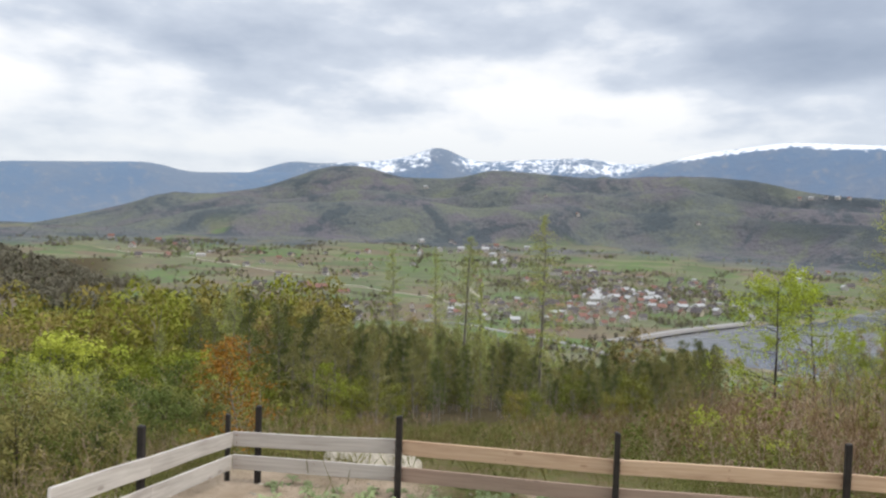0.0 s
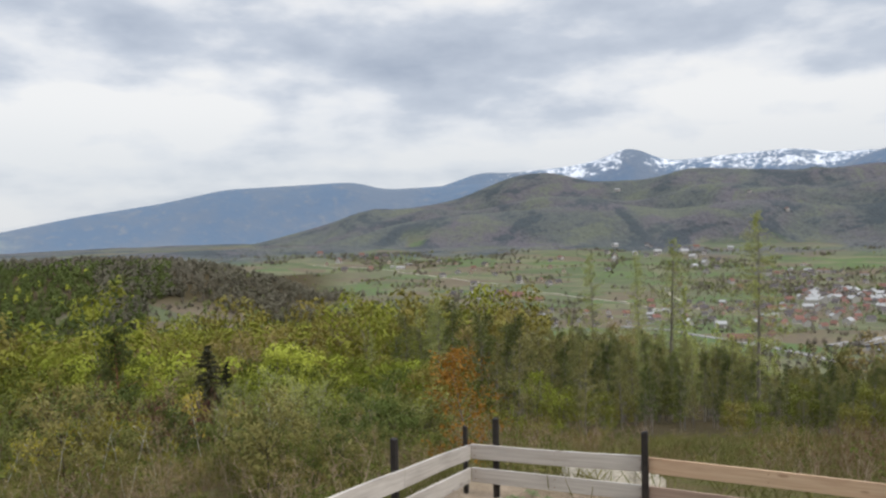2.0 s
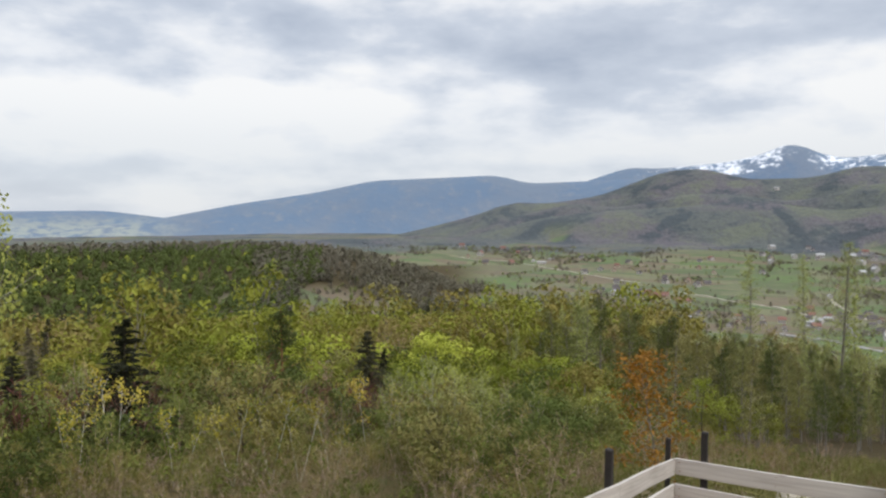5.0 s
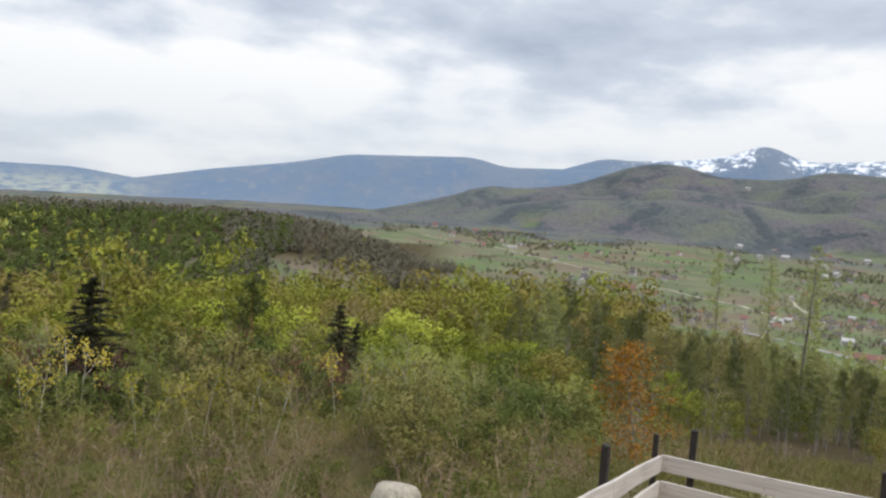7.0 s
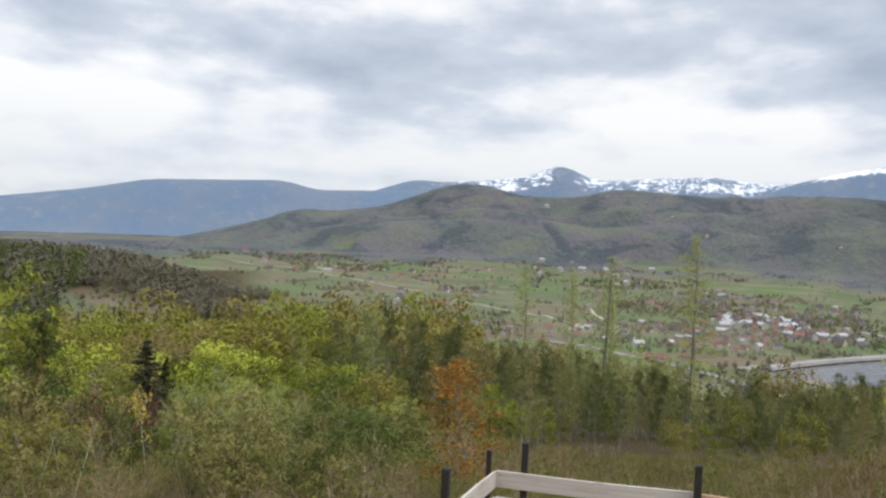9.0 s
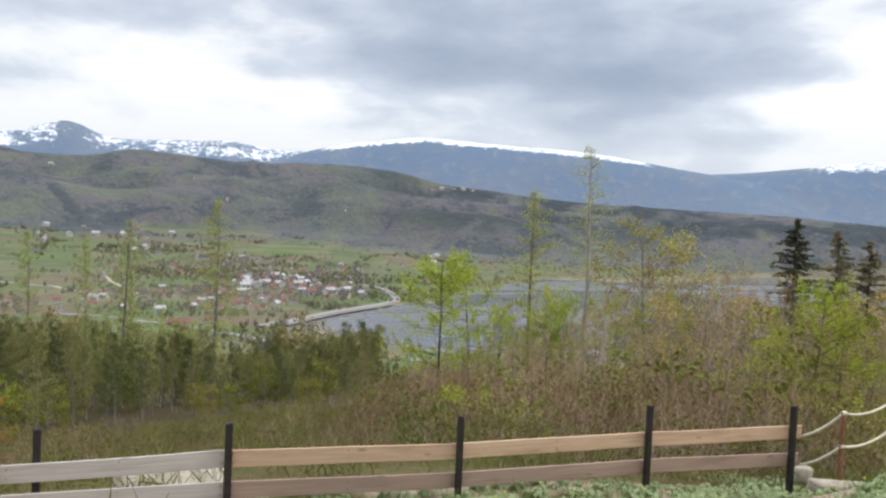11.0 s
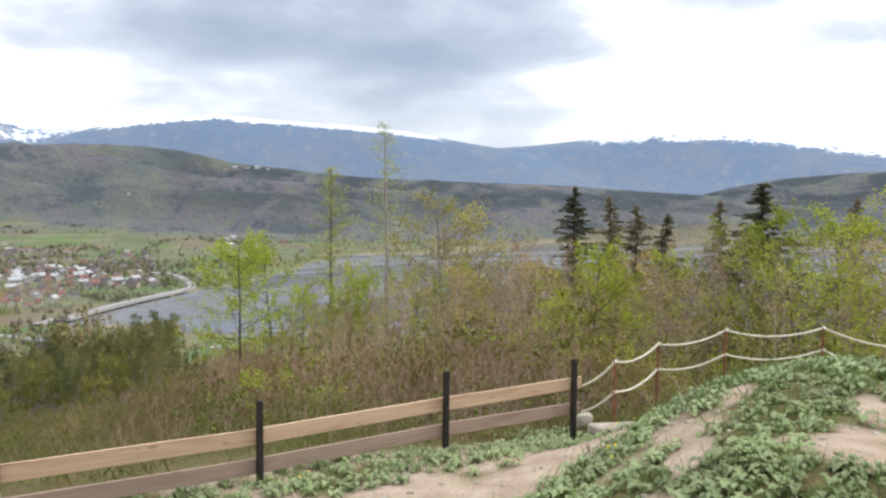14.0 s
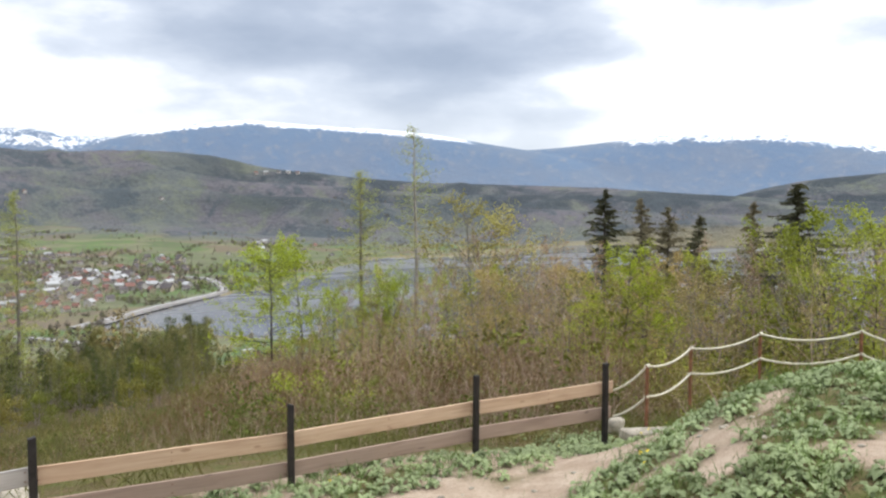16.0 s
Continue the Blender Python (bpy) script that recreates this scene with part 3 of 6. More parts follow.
def sand_cover(x, y, s):
    n = fractal(x, y, 1.25, 4, 43)
    base = ss(0.0, 0.2, n - 0.09) * (1 - 0.95 * ss(0.6, 1.2, s) * ss(5.6, 6.3, x))
    for px, py, half, wide in ((4.9, 4.2, 0.62, 0.2), (4.9, 2.9, 0.5, 0.24), (6.7, 4.9, 0.45, 0.15), (6.3, 3.3, 0.4, 0.2)):
        u, v = (x - px) * 0.866 + (y - py) * 0.5, (y - py) * 0.866 - (x - px) * 0.5
        base = np.maximum(base, ss(1.25, 0.7, np.hypot(u / half, v / wide) - 1.3 * n))
    mid = -0.87 + 0.4 * (x - 4.35)
    path = np.maximum(ss(0.62, 0.28, np.abs(s - mid)) * ss(1.5, 3.5, x) * ss(8.6, 8.0, x), ss(-0.9, -1.25, s) * ss(-2.5, -2.0, s) * ss(5.0, 4.2, x))
    corner = ss(6.2, 6.9, y) * ss(0.9, 0.1, x) * 0.85
    return np.maximum.reduce([base, path, corner])


def build_ground():
    radii = np.concatenate([[0.0], np.geomspace(0.8, 3.0, 10)[:-1], np.geomspace(3.0, 14, 90)[:-1], np.geomspace(14, 1500, 96), np.arange(1530, 4350, 30)])
    bearings = np.concatenate([np.arange(-180, -84, 8), np.arange(-80, 80, 0.42), np.arange(84, 181, 8)])
    x, y, r, a, f = fan_grid(radii, bearings)
    z = land(x, y)
    s = (x - 4.7) * 0.50 - (y - 5.5) * 0.866
    sand = sand_cover(x, y, s) * ss(9.3, 8.3, np.where(np.abs(x) < 7.6, y, r * 0.8)) * ss(14, 11, r) * ss(-3.0, -2.3, x)
    edge = fractal(x, y, 380, 5, 57)
    wood = ss(-12, 8, z + 95 + 34 * edge) * ss(2300, 2550, r + 260 * edge)
    wood = wood * (1 - 0.75 * ss(0.27, 0.36, fractal(x, y, 260, 4, 58)) * ss(20, -60, z))
    hollow = fractal(x, y, 420, 4, 51)
    wood = np.clip(wood + ss(0.12, 0.3, hollow) * ss(2200, 2500, r), 0, 1)
    left = np.clip((ss(1110, 1180, r) + ss(45, 50, a)) * ss(27, 31, a), 0, 1) * (r > 500) * (r < 2000)
    wood = np.maximum(wood, ss(-16, -24, a) * ss(2300, 2600, r))
    field = ss(520, 640, r) * (1 - left)
    wood = wood * (1 - left)
    shore = ss(-34, -4, lake_depth(r, a)) * (a < -6) * (r > 600)
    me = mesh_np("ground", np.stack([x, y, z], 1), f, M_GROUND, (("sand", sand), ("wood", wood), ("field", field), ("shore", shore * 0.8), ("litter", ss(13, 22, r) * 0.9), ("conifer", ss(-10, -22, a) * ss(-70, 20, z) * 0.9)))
    tagged(new("ground", me), "sandy terrace on a wooded slope above green valley fields", "ground", kind="structure")


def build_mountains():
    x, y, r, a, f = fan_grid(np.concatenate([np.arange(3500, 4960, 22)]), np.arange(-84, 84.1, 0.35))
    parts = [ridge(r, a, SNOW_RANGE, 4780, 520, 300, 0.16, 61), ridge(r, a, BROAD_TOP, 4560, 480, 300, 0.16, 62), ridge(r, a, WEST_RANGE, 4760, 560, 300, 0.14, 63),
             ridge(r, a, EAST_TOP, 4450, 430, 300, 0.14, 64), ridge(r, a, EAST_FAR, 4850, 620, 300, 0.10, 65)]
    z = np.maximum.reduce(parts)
    snow = np.zeros_like(z)
    for k, (line, dist, lo, hi) in enumerate(((SNOW_RANGE, 4780, 0.55, 0.88), (BROAD_TOP, 4560, 0.885, 0.965), (WEST_RANGE, 4760, 0.80, 0.95))):
        top = EYE_Z + dist * np.tan(np.radians(curve(line, a)))
        part = ss(lo, hi, z / np.maximum(top, 120)) * (z > 235)
        part = part * (np.abs(parts[k] - z) < 1)
        if k == 0:
            part = 0.48 * part * ss(19, 12, a) - 0.25 * ss(1.6, 0.4, np.abs(a - 6.0))
        if k == 1:
            part = 0.74 * part * ss(-37, -33, a) * ss(-9, -12, a)
        if k == 2:
            part = 0.60 * part * ss(-43, -47, a)
        snow = np.maximum(snow, part)
    fields = ss(48, 54, a) * ss(40, -60, z)
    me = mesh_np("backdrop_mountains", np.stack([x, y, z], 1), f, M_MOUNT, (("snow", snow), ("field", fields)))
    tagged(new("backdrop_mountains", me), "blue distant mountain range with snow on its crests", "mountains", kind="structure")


def build_lake():
    x, y, r, a, f = fan_grid(np.linspace(700, 2850, 12), np.arange(-84, -6, 2.0))
    me = mesh_np("water", np.stack([x, y, np.full_like(x, LAKE_Z)], 1), f, M_WATER)
    tagged(new("water", me), "calm grey reservoir water below the hills", "lake", kind="structure")


build_ground()
build_mountains()
build_lake()


def ribbon(name, knots, width, mat, lift, label, thick=0.5):
    """A road laid on the land along a bearing and distance line."""
    pts = []
    for (a0, r0), (a1, r1) in zip(knots, knots[1:]):
        for k in range(14):
            t = k / 14
            a, r = radians(a0 + (a1 - a0) * t), r0 + (r1 - r0) * t
            pts.append(Vector((-r * math.sin(a), r * math.cos(a), 0)))
    soft_pts = [sum((pts[min(max(i + d, 0), len(pts) - 1)] for d in range(-4, 5)), Vector()) / 9 for i in range(len(pts))]
    V, F = [], []
    for i, p in enumerate(soft_pts):
        d = (soft_pts[min(i + 1, len(pts) - 1)] - soft_pts[max(i - 1, 0)]).normalized()
        n = Vector((-d.y, d.x, 0)) * width / 2
        z = max(height(p.x, p.y), height(p.x + n.x, p.y + n.y), height(p.x - n.x, p.y - n.y), LAKE_Z + 1) + lift
        for q, dz in ((n, 0), (-n, 0), (-n * 1.3, -thick - 3), (n * 1.3, -thick - 3)):
            V.append((p.x + q.x, p.y + q.y, z + dz))
    for i in range(len(soft_pts) - 1):
        for k in range(4):
            F.append((i * 4 + k, i * 4 + (k + 1) % 4, i * 4 + 4 + (k + 1) % 4, i * 4 + 4 + k))
    tagged(new(name, mesh_np(name, V, F, mat, smooth_faces=False)), label, "road", kind="structure")
    return soft_pts


DAM = ribbon("road_dam", [(-6.5, 880), (-8.6, 925), (-12, 1030), (-15.6, 1140), (-16.8, 1200), (-15.7, 1390), (-13.8, 1450)], 11, M_ROAD, 2.6,
             "pale asphalt road along the dam of the reservoir")
ribbon("road_valley", [(-13, 640), (-9, 760), (-4, 850), (2, 940), (8, 1010)], 9, M_ROAD, 0.6, "pale asphalt road below the dam")
ribbon("road_farm", [(4, 1180), (7, 1330), (10.5, 1420), (12.5, 1500), (14.5, 1530)], 5, M_TRACK, 0.5, "light gravel farm track between fields")
ribbon("road_field", [(1.5, 1200), (3.5, 1390), (3.9, 1560)], 6, M_TRACK, 0.5, "light gravel track between fields")
ribbon("road_lane", [(16, 1700), (20, 1800), (25, 2080), (31, 2200)], 5, M_TRACK, 0.5, "light gravel lane between fields")

# ---------------------------------------------------------------- building blocks for things
def thing(name, where, label, category, group="", turn=0.0, size=1.0):
    ob = new(name)
    ob.empty_display_size = 0.2
    ob.matrix_basis = Matrix.Translation(where) @ pose(0, 0, 0, 0, 0, turn) @ Matrix.Scale(size, 4)
    return tagged(ob, label, category, group)


def part(name, bm, mat, parent, label="", soft_edges=False):
    """Link a bmesh (or a ready mesh) as one mesh under a thing or part."""
    if isinstance(bm, bpy.types.Mesh):
        me = bm
    else:
        me = bpy.data.meshes.new(name)
        bm.normal_update()
        bm.to_mesh(me)
        bm.free()
        me.materials.append(mat)
        for p in me.polygons:
            p.use_smooth = soft_edges
    ob = new(name, me)
    ob.parent = parent
    if label:
        ob["label"] = label
    return ob


def box(sx, sy, sz, bevel=0.0, at=(0, 0, 0), seg=1):
    bm = bmesh.new()
    bmesh.ops.create_cube(bm, size=1)
    bmesh.ops.scale(bm, vec=(sx, sy, sz), verts=bm.verts)
    if bevel:
        bmesh.ops.bevel(bm, geom=bm.edges[:], offset=bevel, segments=seg, affect="EDGES")
    bmesh.ops.translate(bm, vec=at, verts=bm.verts)
    return bm


class Wood:
    """Gathers limbs (tapered tubes) and leaves (small folded blades)."""

    def __init__(self, seed):
        self.rng = np.random.default_rng(seed)
        self.V, self.F, self.n = [], [], 0
        self.LV, self.LF, self.ln = [], [], 0

    def limb(self, pts, r0, r1, sides=3):
        pts = np.asarray(pts, float)
        k = len(pts)
        d = np.gradient(pts, axis=0)
        d /= np.linalg.norm(d, axis=1)[:, None] + 1e-9
        ref = np.array([0.31, 0.95, 0.05]) if abs(d[0][2]) > 0.6 else np.array([0, 0, 1.0])
        u = np.cross(d, ref)
        u /= np.linalg.norm(u, axis=1)[:, None] + 1e-9
        w = np.cross(d, u)
        ang = np.arange(sides) / sides * 2 * np.pi
        rad = np.linspace(r0, r1, k)[:, None, None]
        ring = pts[:, None] + rad * (np.cos(ang)[None, :, None] * u[:, None] + np.sin(ang)[None, :, None] * w[:, None])
        self.V.append(ring.reshape(-1, 3))
        i = np.arange(k * sides).reshape(k, sides)
        j = np.roll(i, -1, 1)
        self.F.append(np.stack([i[:-1], j[:-1], j[1:], i[1:]], -1).reshape(-1, 4) + self.n)
        self.n += k * sides

    def leaves(self, centres, length, width, flat=0.0, droop=None, face=None):
        """Folded four-cornered blades of random turn at the centres."""
        c = np.asarray(centres, float)
        n = len(c)
        if not n:
            return
        g = self.rng
        a = g.normal(size=(n, 3))
        if droop is not None:
            a = a * 0.5 + np.asarray(droop)
        a /= np.linalg.norm(a, axis=1)[:, None] + 1e-9
        q = g.normal(size=(n, 3))
        if flat:
            q[:, 2] += flat * 3
            q = q - (q * a).sum(1)[:, None] * a
            q = np.cross(q, a)
        b = np.cross(a, q)
        b /= np.linalg.norm(b, axis=1)[:, None] + 1e-9
        nrm = np.cross(a, b)
        if face is not None:
            nrm = np.asarray(face) + g.normal(size=(n, 3)) * 0.25
            nrm /= np.linalg.norm(nrm, axis=1)[:, None] + 1e-9
            a = np.cross(nrm, q)
            a /= np.linalg.norm(a, axis=1)[:, None] + 1e-9
            b = np.cross(nrm, a)
        L = length * g.uniform(0.6, 1.35, (n, 1))
        W = width * g.uniform(0.6, 1.3, (n, 1))
        v = np.stack([c - a * L / 2, c + b * W / 2 + nrm * W * 0.2, c + a * L / 2, c - b * W / 2 + nrm * W * 0.2], 1)
        self.LV.append(v.reshape(-1, 3))
        self.LF.append(np.arange(n * 4).reshape(n, 4) + self.ln)
        self.ln += n * 4

    def meshes(self, bark, leaf):
        trunk = mesh_np("trunk", np.concatenate(self.V), np.concatenate(self.F), bark) if self.V else None
        crown = mesh_np("crown", np.concatenate(self.LV), np.concatenate(self.LF), leaf, smooth_faces=False) if self.LV else None
        return trunk, crown

    def arrays(self):
        return (np.concatenate(self.V) if self.V else None, np.concatenate(self.F) if self.V else None,
                np.concatenate(self.LV) if self.LV else None, np.concatenate(self.LF) if self.LV else None)


def wander(g, p, d, length, steps, bend, lift=0.0):
    out, q, d = [np.array(p, float)], np.array(p, float), np.array(d, float)
    for _ in range(steps):
        d = d + g.normal(size=3) * bend + np.array([0, 0, lift])
        d /= np.linalg.norm(d)
        q = q + d * length / steps
        out.append(q.copy())
    return np.array(out)


def broadleaf(seed, h, spread, leaf_n, leaf, start=0.22, limbs=22, twigs=4, r=None, lean=0.05, stems=1, flat=0.3, fine=True, narrow=0.62, rise=1.0, twig=0.09):
    """Deciduous tree or sapling: limbs leave the stem all along, twigs carry leaf sprays."""
    w = Wood(seed)
    g = w.rng
    r = r or h * 0.011
    spots = []
    for s in range(stems):
        d0 = np.array([g.normal() * lean, g.normal() * lean, 1.0])
        if stems > 1:
            an = s / stems * 6.28 + g.uniform(0, 1)
            d0 += np.array([math.cos(an), math.sin(an), 0]) * 0.28
        hh = h * g.uniform(0.8, 1.0) if stems > 1 else h
        stem = wander(g, (0, 0, -0.3), d0 / np.linalg.norm(d0), hh, 9, 0.05, 0.02)
        w.limb(stem, r * (0.7 if stems > 1 else 1), r * 0.12, 5)
        for k in range(max(4, limbs // stems)):
            t = start + (1 - start) * ((k + g.uniform()) / max(4, limbs // stems)) ** 0.9
            t = min(t, 0.985)
            i = t * 9
            p = stem[int(i)] + (stem[min(int(i) + 1, 9)] - stem[int(i)]) * (i % 1)
            an = g.uniform(0, 6.28)
            shape = math.sin((0.22 + 0.70 * (t - start) / (1 - start)) * math.pi) ** 0.8
            ln = spread * max(0.22, shape) * g.uniform(0.65, 1.2)
            up = rise * (0.25 + 0.9 * t * g.uniform(0.5, 1.1))
            d = np.array([math.cos(an), math.sin(an), up])
            lb = wander(g, p, d / np.linalg.norm(d), ln, 5, 0.14, 0.05)
            w.limb(lb[[0, 2, 5]], r * 0.34 * (1.1 - t * 0.6), r * 0.05, 3)
            for _ in range(twigs):
                j = g.uniform(0.3, 1.0) * 5
                q = lb[int(min(j, 4))] + (lb[int(min(j, 4)) + 1] - lb[int(min(j, 4))]) * (j % 1)
                d2 = d * 0.6 + g.normal(size=3) * 0.7 + np.array([0, 0, 0.2])
                tw = wander(g, q, d2 / np.linalg.norm(d2), ln * g.uniform(0.25, 0.5), 3, 0.2, 0.03)
                if fine:
                    w.limb(tw[[0, 3]], r * twig, r * twig * 0.4, 3)
                spots.append(tw)
    if leaf_n and spots:
        pick = g.integers(0, len(spots), leaf_n)
        tt = g.uniform(0.15, 1.05, leaf_n) * 3
        c = np.array([spots[k][int(min(t, 2))] + (spots[k][int(min(t, 2)) + 1] - spots[k][int(min(t, 2))]) * (t - int(min(t, 2)))
                      for k, t in zip(pick, tt)])
        w.leaves(c + g.normal(size=c.shape) * leaf * 0.9, leaf, leaf * narrow, flat, (0, 0, 1.0) if narrow < 0.3 else None)
    return w


def lobed(seed, h, width, lobes, n, blade, start=0.18, r=None):
    """Round-headed broadleaf tree: limbs run to leafy lobes of differing size, with gaps between them."""
    w = Wood(seed)
    g = w.rng
    r = r or h * 0.012
    stem = wander(g, (0, 0, -0.4), (0, 0, 1), h * 0.85, 5, 0.06, 0.04)
    w.limb(stem, r, r * 0.2, 4)
    cs, fs = [], []
    for k in range(lobes):
        t = start + (0.9 - start) * (k + g.uniform(0.2, 0.8)) / lobes
        an = k * 2.4 + g.uniform(-0.5, 0.5)
        out = width * math.sin((0.22 + 0.66 * (t - start) / (1 - start)) * 3.14) ** 0.7 * g.uniform(0.45, 0.85)
        c = np.array([out * math.cos(an), out * math.sin(an), t * h + g.uniform(0.0, 0.08) * h])
        size = width * g.uniform(0.32, 0.55) * (1.1 - 0.35 * t)
        i = max(0.5, t * 5 - 0.7)
        p = stem[int(i)] + (stem[min(int(i) + 1, 5)] - stem[int(i)]) * (i % 1)
        w.limb(np.array([p, (p + c) / 2 + np.array([0, 0, -0.1 * out]), c]), r * 0.35, r * 0.08, 3)
        m = int(n / lobes * (size / width * 2.4) ** 2) + 3
        q = g.normal(size=(m, 3))
        q /= np.linalg.norm(q, axis=1)[:, None]
        q *= (g.uniform(0.4, 1.0, (m, 1)) ** 0.5) * (1 + 0.10 * g.normal(size=(m, 1)))
        cs.append(c + q * size * np.array([1.0, 1.0, 0.72]))
        fs.append(q / (np.linalg.norm(q, axis=1)[:, None] + 1e-9) + np.array([0, 0, 0.35]))
    w.leaves(np.concatenate(cs), blade, blade * 0.65, 0.3, None, np.concatenate(fs))
    return w


def larch(seed, h, width, density=1.0, blade=0.30, start=0.10, boughs=True, tufts=1.0):
    """Slender larch: straight stem, whorls of thin drooping branches with tufts of new needles."""
    w = Wood(seed)
    g = w.rng
    stem = wander(g, (0, 0, -0.3), (0, 0, 1), h, 10, 0.012, 0.05)
    w.limb(stem, h * 0.0065 + 0.03, 0.015, 6)
    n, c = int(95 * density), []
    for k in range(n):
        t = start + (1 - start) * (k + g.uniform()) / n
        z = t * h
        p = stem[0] + (stem[-1] - stem[0]) * t
        an = g.uniform(0, 6.28)
        ln = width * (1.03 - t) ** 0.75 * g.uniform(0.45, 1.1) + 0.12
        if t < 0.3:
            ln *= g.uniform(0.35, 0.9)
        d = np.array([math.cos(an), math.sin(an), 0.10 + 0.5 * t])
        br = wander(g, p, d / np.linalg.norm(d), ln, 4, 0.08, -0.06)
        if boughs:
            w.limb(br[[0, 2, 4]], 0.022, 0.006, 3)
        m = int((8 + ln * 9) * density * tufts * (0.35 if t < 0.25 else 1))
        tt = g.uniform(0.1, 1.0, m) * 4
        for q in tt:
            i = int(min(q, 3))
            c.append(br[i] + (br[i + 1] - br[i]) * (q - i))
    c = np.array(c) + g.normal(size=(len(c), 3)) * np.array([0.10, 0.10, 0.13])
    w.leaves(c, blade, blade * 0.32, 0, (0, 0, -0.55))
    return w


def spruce(seed, h, width, density=1.0, blade=0.55, boughs=True):
    """Dark spruce: tiers of sweeping boughs, ragged edge, spire top."""
    w = Wood(seed)
    g = w.rng
    stem = np.array([[0, 0, -0.3], [0, 0, h * 0.5], [0, 0, h]])
    w.limb(stem, h * 0.012 + 0.03, 0.015, 5)
    n, c, dr = int(110 * density), [], []
    for k in range(n):
        t = 0.06 + 0.93 * (k + g.uniform()) / n
        an = g.uniform(0, 6.28)
        ln = width * (1.0 - t) ** 0.85 * g.uniform(0.5, 1.15) + 0.08
        d = np.array([math.cos(an), math.sin(an), 0.15 + 0.35 * t])
        br = wander(g, (0, 0, t * h), d / np.linalg.norm(d), ln, 4, 0.05, -0.13)
        if boughs:
            w.limb(br[[0, 2, 4]], 0.03, 0.008, 3)
        m = int((5 + ln * 7) * density)
        for q in g.uniform(0.08, 1.0, m) * 4:
            i = int(min(q, 3))
            c.append(br[i] + (br[i + 1] - br[i]) * (q - i) + g.normal(size=3) * np.array([0.17, 0.17, 0.07]) * (1.08 - t))
            dr.append(d * 0.9 + np.array([0, 0, -0.75]))
    w.leaves(np.array(c), blade, blade * 0.30, 0, np.array(dr))
    return w


def pine(seed, h, width, density=1.0, blade=0.4, start=0.5, boughs=True):
    """Pine: bare reddish stem, rounded needle clumps in the upper part."""
    w = Wood(seed)
    g = w.rng
    stem = wander(g, (0, 0, -0.3), (0, 0, 1), h, 8, 0.025, 0.03)
    w.limb(stem, h * 0.011 + 0.03, 0.03, 6)
    c = []
    n = int(34 * density)
    for k in range(n):
        t = start + (0.98 - start) * (k + g.uniform()) / n
        i = t * 8
        p = stem[int(i)] + (stem[min(int(i) + 1, 8)] - stem[int(i)]) * (i % 1)
        an = g.uniform(0, 6.28)
        ln = width * (0.35 + 0.8 * math.sin(min(1.0, (t - start) / (1 - start) + 0.25) * 3.0)) * g.uniform(0.5, 1.1)
        d = np.array([math.cos(an), math.sin(an), 0.35])
        br = wander(g, p, d / np.linalg.norm(d), max(ln, 0.3), 4, 0.12, 0.05)
        if boughs:
            w.limb(br[[0, 2, 4]], 0.05, 0.012, 3)
        for q in g.uniform(0.35, 1.05, 5):
            j = int(min(q * 4, 3))
            o = br[j] + (br[j + 1] - br[j]) * (q * 4 - j)
            c.append(o + g.normal(size=(int(9 * density) + 2, 3)) * np.array([0.32, 0.32, 0.20]))
    for _ in range(int(14 * density)):
        t = g.uniform(0.15, start)
        an = g.uniform(0, 6.28)
        d = np.array([math.cos(an), math.sin(an), -0.1])
        w.limb(wander(g, (0, 0, t * h), d, g.uniform(0.4, 1.3), 3, 0.15), 0.02, 0.006, 3)
    w.leaves(np.concatenate(c), blade, blade * 0.35, 0, (0, 0, 0.35))
    return w


def template(name, w, bark, leaf):
    return (name, *w.meshes(bark, leaf))


def plant(tpl, x, y, size, label, category, group="", turn=0.0, dz=0.0, top=None, native=1.0):
    """Set one tree: a root with its trunk and its crown."""
    name, trunk, crown = tpl
    z = height(x, y) + dz
    if top is not None:
        size = (top - z) / native
    root = thing(name, (x, y, z), label, category, group, turn, size)
    if trunk:
        part("trunk", trunk, None, root)
    if crown:
        part("crown", crown, None, root)
    return root


def view_limit(a, r=100.0):
    """How high above the horizon growth on the slope may reach, by bearing."""
    near = np.clip((100 - r) / 85, 0, 1) * np.interp(a, [-30, -5, 14, 30], [0.8, 1.0, 1.0, 3.2])
    return -near + np.interp(a, [-66, -55, -45, -38, -33, -30, -25, -20, -12, 0, 12, 20, 30, 45, 66],
                     [-0.5, -1.8, -2.6, -2.0, -3.6, -5.2, -6.8, -9.5, -13.0, -15.2, -14.0, -9.4, -7.9, -7.1, -6.2])


def mass(name, woods, spots, bark, leaf, label, category, with_bark=True, seed=0, squash=(0.85, 1.2)):
    """Countless trees as one object: copies of the given plants merged into one mesh."""
    g = np.random.default_rng(seed)
    VV, FF, MI, n = [], [], [], 0
    src = [w.arrays() for w in woods]
    for x, y, z, s in spots:
        v1, f1, v2, f2 = src[g.integers(len(src))]
        a = g.uniform(0, 6.28)
        ca, sa, sq = math.cos(a) * s, math.sin(a) * s, s * g.uniform(*squash)
        for v, f, m in ((v1, f1, 0), (v2, f2, 1)):
            if v is None or (m == 0 and not with_bark):
                continue
            VV.append(np.stack([v[:, 0] * ca - v[:, 1] * sa + x, v[:, 0] * sa + v[:, 1] * ca + y, v[:, 2] * sq + z], 1).astype(np.float32))
            FF.append(f + n)
            MI.append(np.full(len(f), m))
            n += len(v)
    me = mesh_np(name, np.concatenate(VV), np.concatenate(FF), [bark, leaf], (), np.concatenate(MI), False)
    return tagged(new(name, me), label, category, kind="stuff")


def polar(a, r):
    return -r * math.sin(radians(a)), r * math.cos(radians(a))


